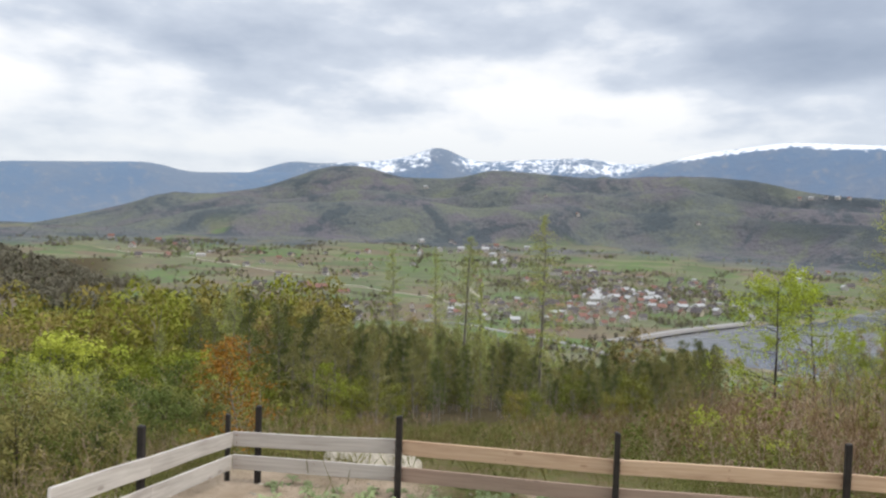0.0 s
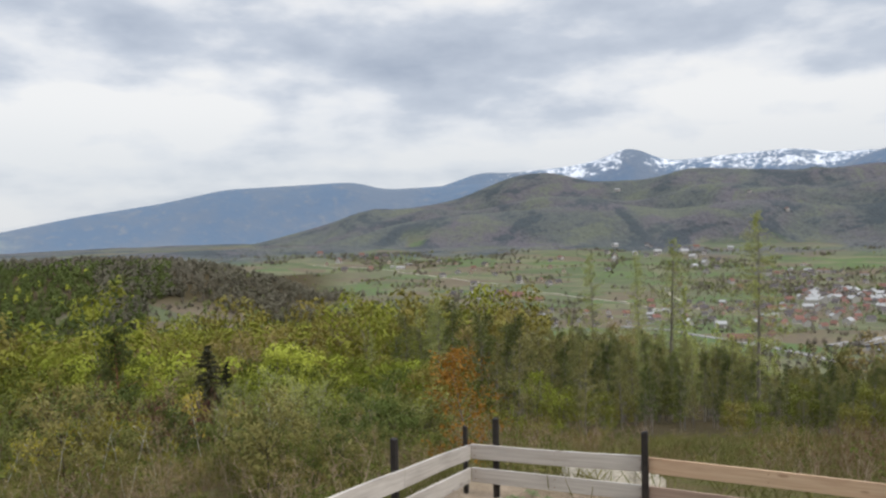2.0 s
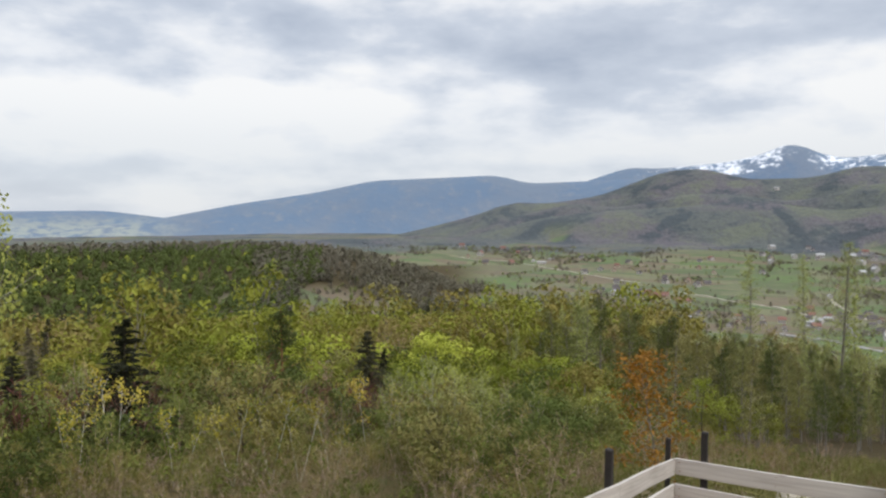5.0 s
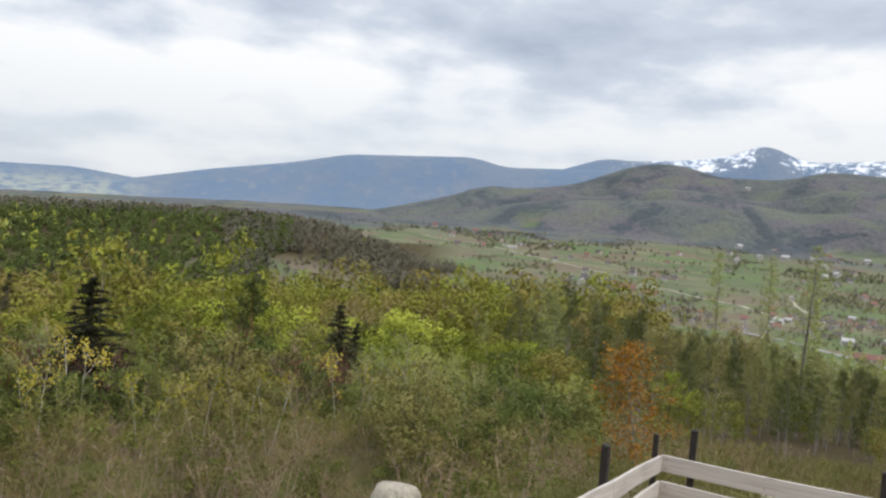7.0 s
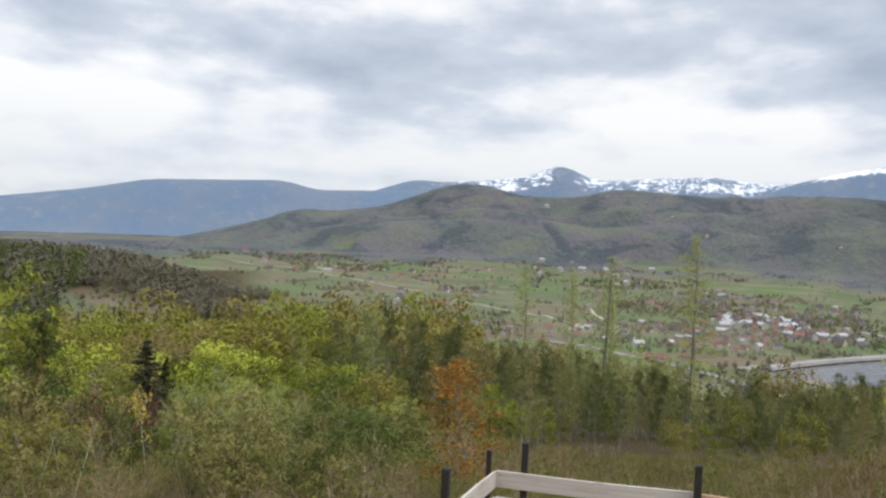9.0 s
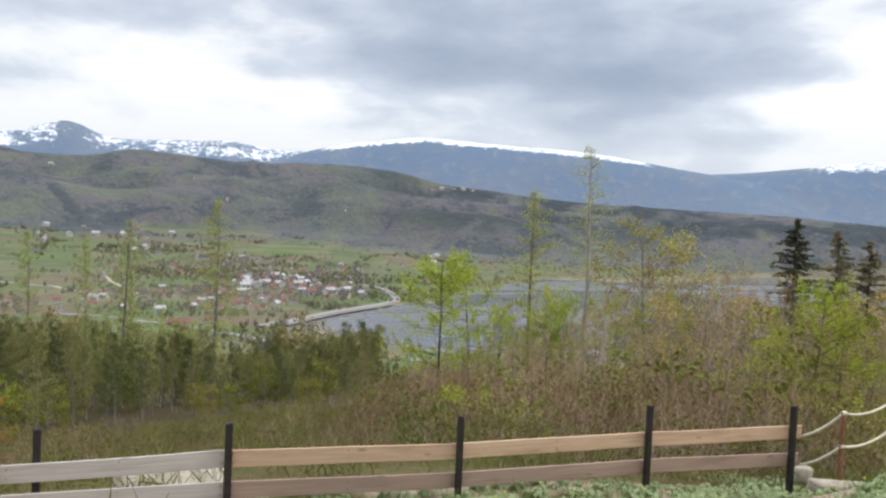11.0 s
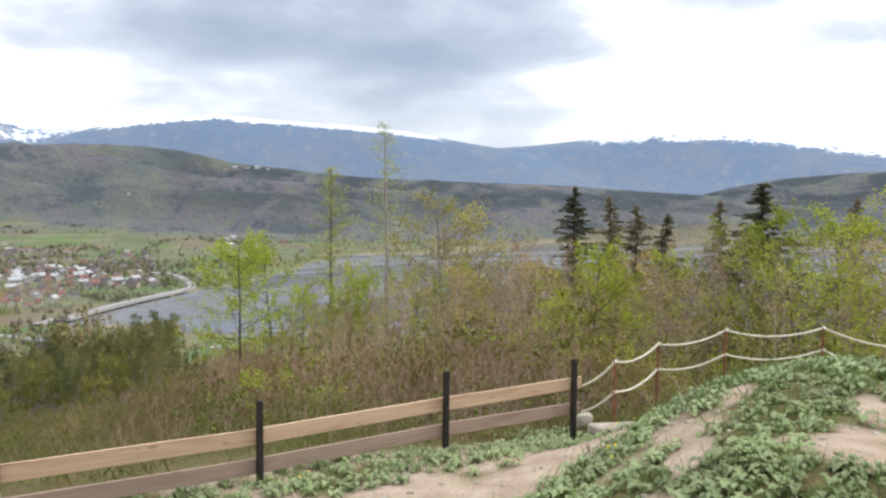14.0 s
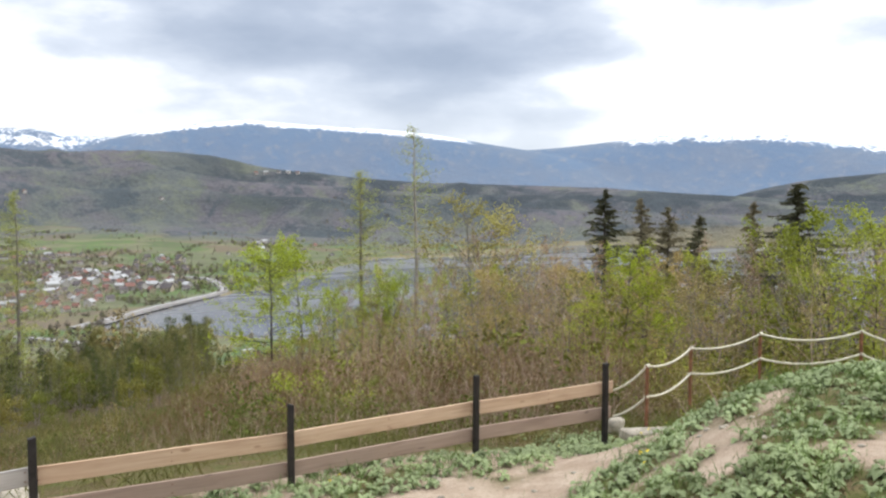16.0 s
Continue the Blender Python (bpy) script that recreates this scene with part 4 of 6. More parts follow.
def scatter(seed, n, a_range, r_range, keep=None, size=(0.8, 1.2), gap=0.0):
    """Random spots in a sector, evenly over its ground, with their height and size."""
    g = np.random.default_rng(seed)
    a = g.uniform(*a_range, n)
    r = np.sqrt(g.uniform(r_range[0] ** 2, r_range[1] ** 2, n))
    x, y = -r * np.sin(np.radians(a)), r * np.cos(np.radians(a))
    ok = np.ones(n, bool)
    if keep is not None:
        ok &= keep(a, r, x, y, g)
    x, y = x[ok], y[ok]
    z = land(x, y)
    return list(zip(x, y, z, g.uniform(*size, len(x))))

# ---------------------------------------------------------------- fence, rope rail, stones
def plank(parent, p, q, tall, mat, label="", thick=0.028):
    p, q = Vector(p), Vector(q)
    d = q - p
    bm = box(d.length, thick, tall, 0.004)
    bmesh.ops.subdivide_edges(bm, edges=[e for e in bm.edges if abs(e.verts[0].co.x - e.verts[1].co.x) > 0.5], cuts=6)
    g = random.Random(round(p.x * 100) + round(p.z * 77))
    k = [g.uniform(-0.006, 0.006) for _ in range(4)]
    for v in bm.verts:
        u = v.co.x / d.length + 0.5
        v.co.z += k[0] * math.sin(u * 3.14) + k[1] * math.sin(u * 6.3 + k[2] * 400) * 0.6
        v.co.y += k[3] * math.sin(u * 3.14)
    ob = part("plank", bm, mat, parent, label)
    ob.matrix_basis = Matrix.Translation((p + q) / 2) @ d.to_track_quat("X", "Z").to_matrix().to_4x4()
    return ob


def post(parent, x, y, z0, z1, w=0.075, mat=None, lean=(0, 0)):
    h = z1 - z0
    bm = box(w, w, h, 0.008, (0, 0, h / 2))
    for v in bm.verts:
        if v.co.z > h * 0.9:
            v.co.x *= 0.94
            v.co.z += 0.012 * math.sin(v.co.x * 90 + x)
        v.co.x += lean[0] * v.co.z
        v.co.y += lean[1] * v.co.z
    ob = part("post", bm, mat or W_POST, parent)
    ob.matrix_basis = Matrix.Translation((x, y, z0))
    return ob


def nail(parent, x, y, z):
    bm = bmesh.new()
    bmesh.ops.create_cone(bm, cap_ends=True, segments=8, radius1=0.007, radius2=0.005, depth=0.006)
    ob = part("nail", bm, M_RUST, parent)
    ob.matrix_basis = pose(x, y, z, 90)


def build_fence():
    fence = thing("wooden_fence", (0, 0, 0), "board fence of two weathered rails on dark posts", "fence")
    Y = 8.12
    # boards: the corner run is grey, the rest newer and brown below
    runs = [(-1.92, 0.10, 0.645, 0.675, 0.365, 0.345, W_GREY, W_GREY), (0.105, 2.615, 0.672, 0.598, 0.345, 0.262, W_NEW, W_BROWN),
            (2.62, 5.125, 0.598, 0.598, 0.262, 0.252, W_NEW, W_BROWN), (5.13, 7.60, 0.598, 0.562, 0.252, 0.186, W_NEW, W_BROWN)]
    for x0, x1, u0, u1, l0, l1, mu, ml in runs:
        plank(fence, (x0, Y, u0 - 0.088), (x1, Y, u1 - 0.088), 0.176, mu)
        plank(fence, (x0, Y + 0.004, l0 - 0.088), (x1 - (0.03 if x1 > 7 else 0), Y + 0.004, l1 - 0.088), 0.176, ml)
        for x in (x0 + 0.05, (x0 + x1) / 2, x1 - 0.05):
            k = (x - x0) / (x1 - x0)
            for dz in (0.04, 0.13):
                nail(fence, x, Y - 0.017, u0 + (u1 - u0) * k - dz)
                nail(fence, x, Y - 0.013, l0 + (l1 - l0) * k - dz)
    # side run climbs towards the terrace
    for x0, y0, z0, x1, y1, z1 in ((-1.93, 8.10, 0.645, -1.84, 5.90, 1.03), (-1.84, 5.895, 1.03, -1.78, 4.3, 1.30)):
        plank(fence, (x0, y0, z0 - 0.088), (x1, y1, z1 - 0.088), 0.176, W_GREY)
        plank(fence, (x0 - 0.004, y0, z0 - 0.368), (x1 - 0.004, y1, z1 - 0.368), 0.176, W_GREY)
    post(fence, -2.02, 8.20, -0.25, 0.83, 0.055)
    post(fence, -1.63, 8.185, -0.3, 0.95, 0.07)
    post(fence, -1.90, 5.84, 0.1, 1.32, 0.065)
    post(fence, -1.845, 4.36, 0.4, 1.18, 0.065)
    post(fence, 0.11, Y - 0.056, -0.1, 0.965, 0.075)
    post(fence, 2.62, Y - 0.056, -0.15, 0.925, 0.068)
    post(fence, 5.12, Y - 0.056, -0.2, 0.94, 0.07)
    post(fence, 7.40, Y - 0.056, -0.35, 0.86, 0.075)


def tube(pts, r, sides=8):
    w = Wood(1)
    w.limb(np.array(pts), r, r, sides)
    return np.concatenate(w.V), np.concatenate(w.F)


def build_rope_rail():
    rail = thing("rope_railing", (0, 0, 0), "pale rope railing strung on rusty iron posts", "railing")
    # bearing, distance, height of upper and lower rope
    posts = [(-48.2, 11.1), (-51.2, 12.2), (-55.8, 12.9), (-62.0, 13.6), (-69.0, 13.9), (-76.0, 13.9)]
    up = [-11.63, -10.17, -8.88, -8.25, -8.9, -8.4]
    low = [-13.79, -11.95, -10.57, -9.72, -10.4, -9.9]
    at = []
    for (a, d), u, l in zip(posts, up, low):
        x, y = -0.45 - d * math.sin(radians(a)), 0.27 + d * math.cos(radians(a))
        zu, zl = 3.115 + d * math.tan(radians(u)), 3.115 + d * math.tan(radians(l))
        at.append((x, y, zu, zl))
        z0 = min(height(x, y), zl - 0.25)
        post(rail, x, y, z0 - 0.15, zu + 0.02, 0.045, M_RUST)
        for z in (zu, zl):
            V, F = tube([(x - 0.035 + 0.07 * k, y, z + 0.0) for k in (0, 1)], 0.03)
            part("rope_knot", mesh_np("rope_knot", V, F, M_ROPE), None, rail)
    start = (7.60, 8.10, 0.42, 0.03)
    seq = [start] + at
    for p, q in zip(seq, seq[1:]):
        for k in (2, 3):
            a, b = Vector((p[0], p[1], p[k])), Vector((q[0], q[1], q[k]))
            L = (b - a).length
            pts = []
            for i in range(17):
                t = i / 16
                v = a.lerp(b, t)
                v.z -= 0.075 * L * 4 * t * (1 - t) * (1.0 if L < 2 else 0.62)
                pts.append(tuple(v))
            V, F = tube(pts, 0.017)
            part("rope", mesh_np("rope", V, F, M_ROPE), None, rail)


def stone_mesh(seed, sx, sy, sz, sub=3):
    bm = bmesh.new()
    bmesh.ops.create_icosphere(bm, subdivisions=sub, radius=1)
    off = Vector((seed * 3.1, seed * 1.7, seed * 0.9))
    for v in bm.verts:
        n = noise.noise(v.co * 1.1 + off) * 0.34 + noise.noise(v.co * 3.1 + off) * 0.12
        c = v.co * (1 + n)
        c = Vector([max(-0.82, min(0.82, q)) for q in c])
        v.co = Vector((c.x * sx, c.y * sy, c.z * sz))
    return bm


def stone(x, y, sx, sy, sz, seed, top=None, label="pale rough boulder half sunk in the slope", name="boulder", turn=0.0):
    z = height(x, y) if top is None else top - sz * 0.82
    ob = new(name)
    me = bpy.data.meshes.new(name)
    bm = stone_mesh(seed, sx, sy, sz)
    bm.to_mesh(me)
    bm.free()
    me.materials.append(M_STONE)
    for p in me.polygons:
        p.use_smooth = True
    bpy.data.objects.remove(ob)
    ob = new(name, me)
    ob.matrix_basis = pose(x, y, z, 0, 0, turn)
    return tagged(ob, label, "rock")


build_fence()
build_rope_rail()
stone(-0.55, 9.0, 0.55, 0.42, 0.40, 2, top=0.24, label="whitish boulder behind the board fence")
stone(-0.05, 9.2, 0.35, 0.3, 0.25, 3, top=0.12, label="whitish boulder behind the board fence")
stone(-5.0, 7.9, 0.36, 0.33, 0.36, 4, top=-0.42, label="round weathered boulder at the brink of the slope")
stone(-3.55, 8.3, 0.45, 0.32, 0.24, 5, top=-0.36, label="flat pale stone at the brink of the slope")
stone(9.7, 4.9, 0.42, 0.36, 0.3, 12, label="pale boulders at the top of the sandy bank")
stone(10.3, 5.3, 0.36, 0.3, 0.26, 14, label="pale boulders at the top of the sandy bank")
stone(7.95, 8.4, 0.17, 0.15, 0.15, 9, top=-0.12, label="pale stones under the end of the fence")


def build_step():
    bm = box(1.15, 0.30, 0.14, 0.02)
    for v in bm.verts:
        v.co.z += 0.012 * math.sin(v.co.x * 7)
    me = bpy.data.meshes.new("stone_step")
    bm.to_mesh(me)
    bm.free()
    me.materials.append(M_STONE)
    ob = new("stone_step", me)
    ob.matrix_basis = pose(7.75, 7.35, height(7.75, 7.35) + 0.07, 0, 3, -12)
    tagged(ob, "pale sandstone step block across the sandy path", "step")


build_step()

# ---------------------------------------------------------------- trees one can tell apart
T_LARCH = [template("larch_tree", larch(k, 18, 3.8, 1.5, 0.135, tufts=2.0), B_GREY, L_LARCH) for k in (1, 2, 3)]
T_LARCH_THIN = [template("larch_tree", larch(k, 18, 3.8, 1.1, 0.135, tufts=1.8), B_PALE, L_LARCH) for k in (4, 5)]
T_SPRUCE = [template("spruce_tree", spruce(k, 12, 3.7, 1.6, 0.38), B_DARK, L_SPRUCE) for k in (6, 7)]
T_DARKSPRUCE = [template("spruce_tree", spruce(k, 12, 3.9, 1.8, 0.40), B_DARK, L_DARKSPRUCE) for k in (66, 67)]
T_PINE = [template("pine_tree", pine(k, 14, 2.5, 1.05, 0.36, 0.24), B_GREY, L_PINE) for k in (8, 9)]
T_REDPINE = template("pine_tree", pine(39, 14, 2.2, 0.85, 0.45, 0.45), B_RED, L_PINE)
T_FRESH = [template("young_beech", broadleaf(k, 9, 3.6, 3000, 0.15, 0.10, 24, 5, 0.085, rise=0.45), B_DARK, L_FRESH) for k in (10, 11, 12)]
T_ROUND = [template("round_tree", lobed(k, 8, 3.2, 13, 1900, 0.33), B_GREY, L_MOSS) for k in (41, 42, 43)]
T_ROUND_OLIVE = [template("round_tree", lobed(k, 8, 3.1, 13, 1900, 0.32), B_GREY, L_OLIVE) for k in (44, 45, 46)]
T_ROUND_DEEP = [template("round_tree", lobed(k, 8, 3.1, 13, 1900, 0.30), B_DARK, L_DEEP) for k in (47, 48)]
T_ROUND_FRESH = [template("round_tree", lobed(k, 8, 3.2, 13, 2200, 0.30), B_GREY, L_FRESH) for k in (61, 62)]
T_PALE = [template("young_birch", broadleaf(k, 7, 2.2, 1700, 0.095, 0.12, 26, 5, 0.05, rise=1.3, twig=0.16), B_PALE, L_PALE) for k in (13, 14, 15)]
T_OLIVE = [template("young_tree", broadleaf(k, 8, 2.5, 950, 0.15, 0.15, 18, 4, 0.06, rise=0.7), B_GREY, L_HORNBEAM) for k in (16, 17, 18)]
T_BARE = [template("bare_tree", broadleaf(k, 8, 1.9, 300 if k % 3 == 1 else 420, 0.09, 0.12, 24, 5, 0.055, narrow=0.55, rise=1.7, twig=0.22), (B_TWIG, B_GREY, B_TWIG)[k % 3], (L_TWIG, L_LIMELET, L_RUSSET)[k % 3]) for k in (19, 20, 21)]
T_YELLOW = [template("maple_sapling", broadleaf(k, 5, 1.0, 300, 0.14, 0.6, 10, 3, 0.05, 0.12, 2, rise=1.5, twig=0.2), B_BIRCH, L_YELLOW) for k in (22, 23)]
T_ORANGE = [template("orange_maple", broadleaf(24, 5, 1.5, 1700, 0.14, 0.12, 30, 6, 0.045), B_GREY, L_ORANGE)]
T_SHRUB = [template("bare_shrub", broadleaf(k, 2.4, 0.9, 260, 0.055, 0.05, 20, 4, 0.016, 0.1, 5, narrow=0.5, rise=1.8, twig=0.28), B_TWIG, L_SCRUB) for k in (25, 26, 27)]
T_GREENSHRUB = [template("green_shrub", broadleaf(k, 2.4, 1.2, 620, 0.09, 0.05, 12, 3, 0.02, 0.1, 4), B_TWIG, L_SHRUB) for k in (28, 29)]
T_REDSHRUB = [template("red_shrub", broadleaf(k, 3.0, 1.3, 600, 0.3, 0.08, 16, 3, 0.022, 0.1, 5, narrow=0.1), B_TWIG, L_RED) for k in (30,)]


def spot(a, r, cx=0.0, cy=0.0):
    x, y = polar(a, r)
    return x + cx, y + cy


def landmark(tpl, native, a, r, el, label, cat, group="", cx=-0.45, cy=0.27, widen=1.0):
    """A tree whose top stands at a known bearing and elevation."""
    x, y = spot(a, r, cx, cy)
    root = plant(tpl, x, y, 1, label, cat, group, turn=(a * 37) % 360, top=3.13 + r * math.tan(radians(el)), native=native)
    if widen != 1.0:
        root.scale = (root.scale[0] * widen, root.scale[1] * widen, root.scale[2])
    return root


LARCHES = "tall larches"
landmark(T_LARCH[0], 18, -1.5, 62, 0.9, "tall slender larch with fresh green needles", "tree", LARCHES, 1.55, -0.6, 1.45)
landmark(T_LARCH[1], 18, 4.3, 74, -0.9, "tall slender larch with fresh green needles", "tree", LARCHES, 1.55, -0.6, 1.5)
landmark(T_LARCH[2], 18, 6.2, 84, -1.9, "thin larch with sparse young needles", "tree", LARCHES, 1.55, -0.6, 0.9)
landmark(T_LARCH[0], 18, 9.6, 98, -2.0, "thin larch with sparse young needles", "tree", LARCHES, 1.55, -0.6, 1.1)
landmark(T_LARCH_THIN[0], 18, 20.9, 92, -3.7, "thin larch with sparse young needles", "tree", LARCHES, 0, 0, 1.1)
landmark(T_LARCH[2], 18, 26.7, 140, -4.3, "broad larch with bright green needles", "tree", LARCHES, 0, 0, 1.3)
landmark(T_LARCH[1], 18, -26.7, 58, 2.6, "tall larch with fresh green needles", "tree", LARCHES, widen=1.8)
landmark(T_LARCH_THIN[1], 18, -30.9, 50, 6.1, "tall thin larch with a pale bare stem", "tree", LARCHES, widen=1.6)
T_BEECH = [template("young_beech", broadleaf(k, 9, 3.7, 7000, 0.12, 0.14, 36, 6, 0.10, rise=0.35), B_DARK, L_LIME) for k in (71, 72)]
landmark(T_BEECH[0], 9, -20.0, 60, -2.9, "young beech with dark stem and fresh yellow-green leaves", "tree", "young beeches")
landmark(T_BEECH[1], 9, -22.4, 66, -3.7, "young beech with fresh yellow-green leaves", "tree", "young beeches")
T_HORN = [template("hornbeam", broadleaf(k, 8, 2.7, 2600, 0.10, 0.2, 30, 6, 0.07, rise=0.9, twig=0.15), B_GREY, L_HORN) for k in (74, 75)]
landmark(T_HORN[0], 8, -35.5, 42, -0.3, "hornbeam with brownish young leaves", "tree", "slope trees", widen=1.3)
landmark(T_HORN[1], 8, -37.2, 44, -0.9, "hornbeam with brownish young leaves", "tree", "slope trees", widen=1.2)
for a, r, el, k in ((-24.6, 54, -6.6, 0), (-27.7, 53, -4.8, 1), (-29.2, 50, -5.6, 0), (-33.2, 46, -5.2, 1)):
    landmark(T_BEECH[k], 9, a, r, el, "young beech with fresh green leaves", "tree", "young beeches", widen=0.62)
for a, r, el, k in ((-31.6, 44, -4.2, 2), (-34.2, 42, -3.0, 0), (-36.0, 45, -2.2, 2), (-38.4, 42, -2.4, 1), (-40.2, 43, -2.8, 2), (-42.6, 42, -3.0, 0), (-51.0, 36, -2.6, 2), (-53.6, 35, -2.2, 0), (-55.2, 34, -2.6, 2)):
    landmark(T_BARE[k], 8, a, r, el, "slender bare tree with reddish-brown twigs", "tree", "slope trees", widen=1.2)
SPR = "dark spruces"
for a, r, el, k, wd in ((-44.8, 52, 1.2, 0, 1.15), (-47.4, 55, 0.5, 1, 1.05), (-49.3, 58, -0.1, 0, 1.2), (-51.4, 58, -0.7, 1, 1.1), (-57.8, 42, 1.5, 0, 1.6),
                        (-55.0, 46, 0.3, 1, 0.9), (-63.5, 44, 0.6, 1, 0.9), (53.9, 17, -7.0, 0, 1.5), (36.2, 24, -8.3, 1, 1.2), (34.9, 25, -9.6, 0, 0.8), (61.0, 19, -9.2, 1, 1.3),
                        (48.5, 60, -9.6, 1, 0.9), (58.0, 60, -8.8, 0, 0.8)):
    landmark((T_DARKSPRUCE if a > 0 else T_SPRUCE)[k], 12, a, r, el, "dark green spruce with sweeping boughs", "tree", SPR, widen=wd)
landmark(T_REDPINE, 14, 43.0, 27, -6.2, "pine with reddish stem and dull green crown", "tree", "pines", 0, 0)
landmark(T_BEECH[1], 9, -46.0, 23, -3.3, "beech in bright yellow-green young leaf", "tree", "young beeches", widen=0.8)
landmark(T_FRESH[0], 9, -48.0, 24, -5.0, "beech in bright yellow-green young leaf", "tree", "young beeches", widen=0.8)
for a, r, el, k in ((-60.5, 30, -0.2, 0), (-62.5, 27, -0.5, 1), (-58.5, 32, -1.8, 2), (-65.5, 25, 0.8, 0), (-68, 24, 1.5, 1), (-56.5, 36, -2.6, 0)):
    landmark(T_FRESH[k], 9, a, r, el, "young tree with sparse yellow-green leaves", "tree", "young beeches", widen=0.85)
landmark(T_ORANGE[0], 5, 14.8, 11.0, -9.4, "young maple with orange-brown unfolding leaves", "tree", "", 0.0, 0.0, 1.2)
landmark(T_FRESH[1], 9, 11.8, 27.8, -10.9, "young tree in clear light green leaf", "tree", "", 0.0, 0.0, 1.1)
for a, r, el, k in ((33.2, 52, -8.6, 0), (31.2, 50, -8.2, 1), (29.4, 54, -9.0, 0), (24.2, 48, -9.8, 1), (22.6, 50, -10.0, 0), (47.6, 60, -8.4, 1), (45.8, 64, -8.6, 0), (39.8, 66, -8.2, 1)):
    landmark(T_ROUND_FRESH[k], 8, a, r, el, "round-headed beech in bright yellow-green leaf", "tree", "young beeches", widen=1.15)
for a, r, el, k in ((50.5, 19, -10.4, 0), (48.0, 18, -10.9, 1), (45.2, 20, -10.2, 0), (57.5, 18, -10.6, 1), (60.0, 17, -11.4, 0), (41.0, 21, -11.0, 1), (38.6, 22, -11.6, 0), (53.0, 15, -13.2, 1), (47.0, 14.5, -14.0, 0)):
    landmark(T_ROUND_DEEP[k], 8, a, r, el, "bushy tree in deep green leaf", "tree", "slope trees", widen=1.25)
for a, r, el, k in ((31.5, 17, -10.6, 0), (29.5, 18, -11.0, 1), (27, 17, -11.8, 2), (34, 19, -11.6, 1), (24.5, 19, -12.4, 0), (38, 17.5, -13.0, 2), (21, 16, -13.6, 1)):
    landmark(T_PALE[k], 7, a, r, el, "young birch with pale green leaves", "tree", "young birches", widen=1.1)
for a, r, el, k in ((46.2, 12.5, -13.2, 0), (43.4, 12.6, -12.4, 1), (41.2, 12.9, -12.9, 0), (38.6, 13.2, -14.0, 1), (50.5, 13.5, -13.0, 1), (57.0, 14, -12.2, 0), (44.6, 13.4, -13.6, 1)):
    landmark(T_YELLOW[k], 5, a, r, el, "maple sapling with pale stems and yellow blossom", "tree", "maple saplings")
T_SPRAY = template("young_birch", broadleaf(50, 7, 1.5, 9000, 0.06, 0.3, 40, 7, 0.05, rise=0.6), B_PALE, L_PALE)
landmark(T_SPRAY, 7, 66.6, 10.0, 14.0, "birch with drooping twigs and small pale leaves", "tree", "young birches", 0.66, -0.26, 0.62)


def clear_of_fence(a, r, x, y, g):
    return (y > 9.6) | (x < -3.2)


def rows_of(tpls, n, seed, a_range, r_range, size, label, cat, group, keep=None, native=0.0, slack=2.2, offset=0.0):
    """Scatter separate plants; with a native height they stay under the height limit of their bearing."""
    g = random.Random(seed)
    for i, (x, y, z, s) in enumerate(scatter(seed, n, a_range, r_range, keep, size)):
        if native:
            rr, a = math.hypot(x, y), math.degrees(math.atan2(-x, y))
            top = EYE_Z + rr * math.tan(radians(float(view_limit(a, rr)) + offset - g.uniform(0, slack)))
            s = min(s, (top - z) / native)
            if s < 0.16:
                continue
        plant(tpls[i % len(tpls)], x, y, s, label, cat, group, (i * 137.5) % 360)


# scrub on the brink
SCRUB = "scrub on the slope"
BROWN, LEAFY = "bare reddish-brown shrub with swelling buds", "low shrub in fresh green leaf"
rows_of(T_ROUND_DEEP, 40, 139, (18, 66), (11.5, 19), (0.13, 0.28), "bushy young tree in deep green leaf", "tree", "slope trees", clear_of_fence)
rows_of(T_SHRUB, 50, 121, (13, 68), (7.5, 17), (0.3, 0.8), BROWN, "shrub", SCRUB, clear_of_fence, 2.4, 3, -2)
rows_of(T_SHRUB, 90, 137, (18, 64), (8.5, 14.5), (0.22, 0.42), BROWN, "shrub", SCRUB, lambda a, r, x, y, g: x < -3.4)
rows_of(T_GREENSHRUB, 40, 138, (18, 64), (8.5, 14.5), (0.28, 0.5), LEAFY, "shrub", SCRUB, lambda a, r, x, y, g: x < -3.4)
rows_of(T_SHRUB, 150, 101, (-66, 14), (11.8, 34), (0.4, 0.9), BROWN, "shrub", SCRUB, clear_of_fence, 2.4)
rows_of(T_GREENSHRUB, 40, 127, (12, 66), (13, 30), (0.5, 1.0), LEAFY, "shrub", SCRUB, clear_of_fence, 2.4, 3.0)
rows_of(T_GREENSHRUB, 80, 102, (-66, 66), (11.2, 36), (0.35, 0.9), LEAFY, "shrub", SCRUB, clear_of_fence, 2.4)
rows_of(T_REDSHRUB, 14, 103, (30, 66), (16, 34), (0.7, 1.1), "dark red twiggy shrub", "shrub", SCRUB, clear_of_fence, 3.0)
rows_of(T_GREENSHRUB, 70, 132, (-20, 16), (12, 42), (0.3, 0.8), LEAFY, "shrub", SCRUB, clear_of_fence, 2.4, 2.0, 1.8)
rows_of(T_SHRUB, 60, 133, (-20, 16), (12, 42), (0.3, 0.8), BROWN, "shrub", SCRUB, clear_of_fence, 2.4, 2.0, 1.8)
rows_of(T_GREENSHRUB, 45, 135, (20, 74), (6.0, 12), (0.12, 0.4), LEAFY, "shrub", SCRUB, lambda a, r, x, y, g: x < -3.0, 2.4, 3.0, -3.0)
T_SPROUT = [template("green_shrub", broadleaf(k, 2.4, 1.0, 620, 0.10, 0.05, 12, 3, 0.02, 0.1, 3), B_TWIG, L_FRESH) for k in (81, 82)]
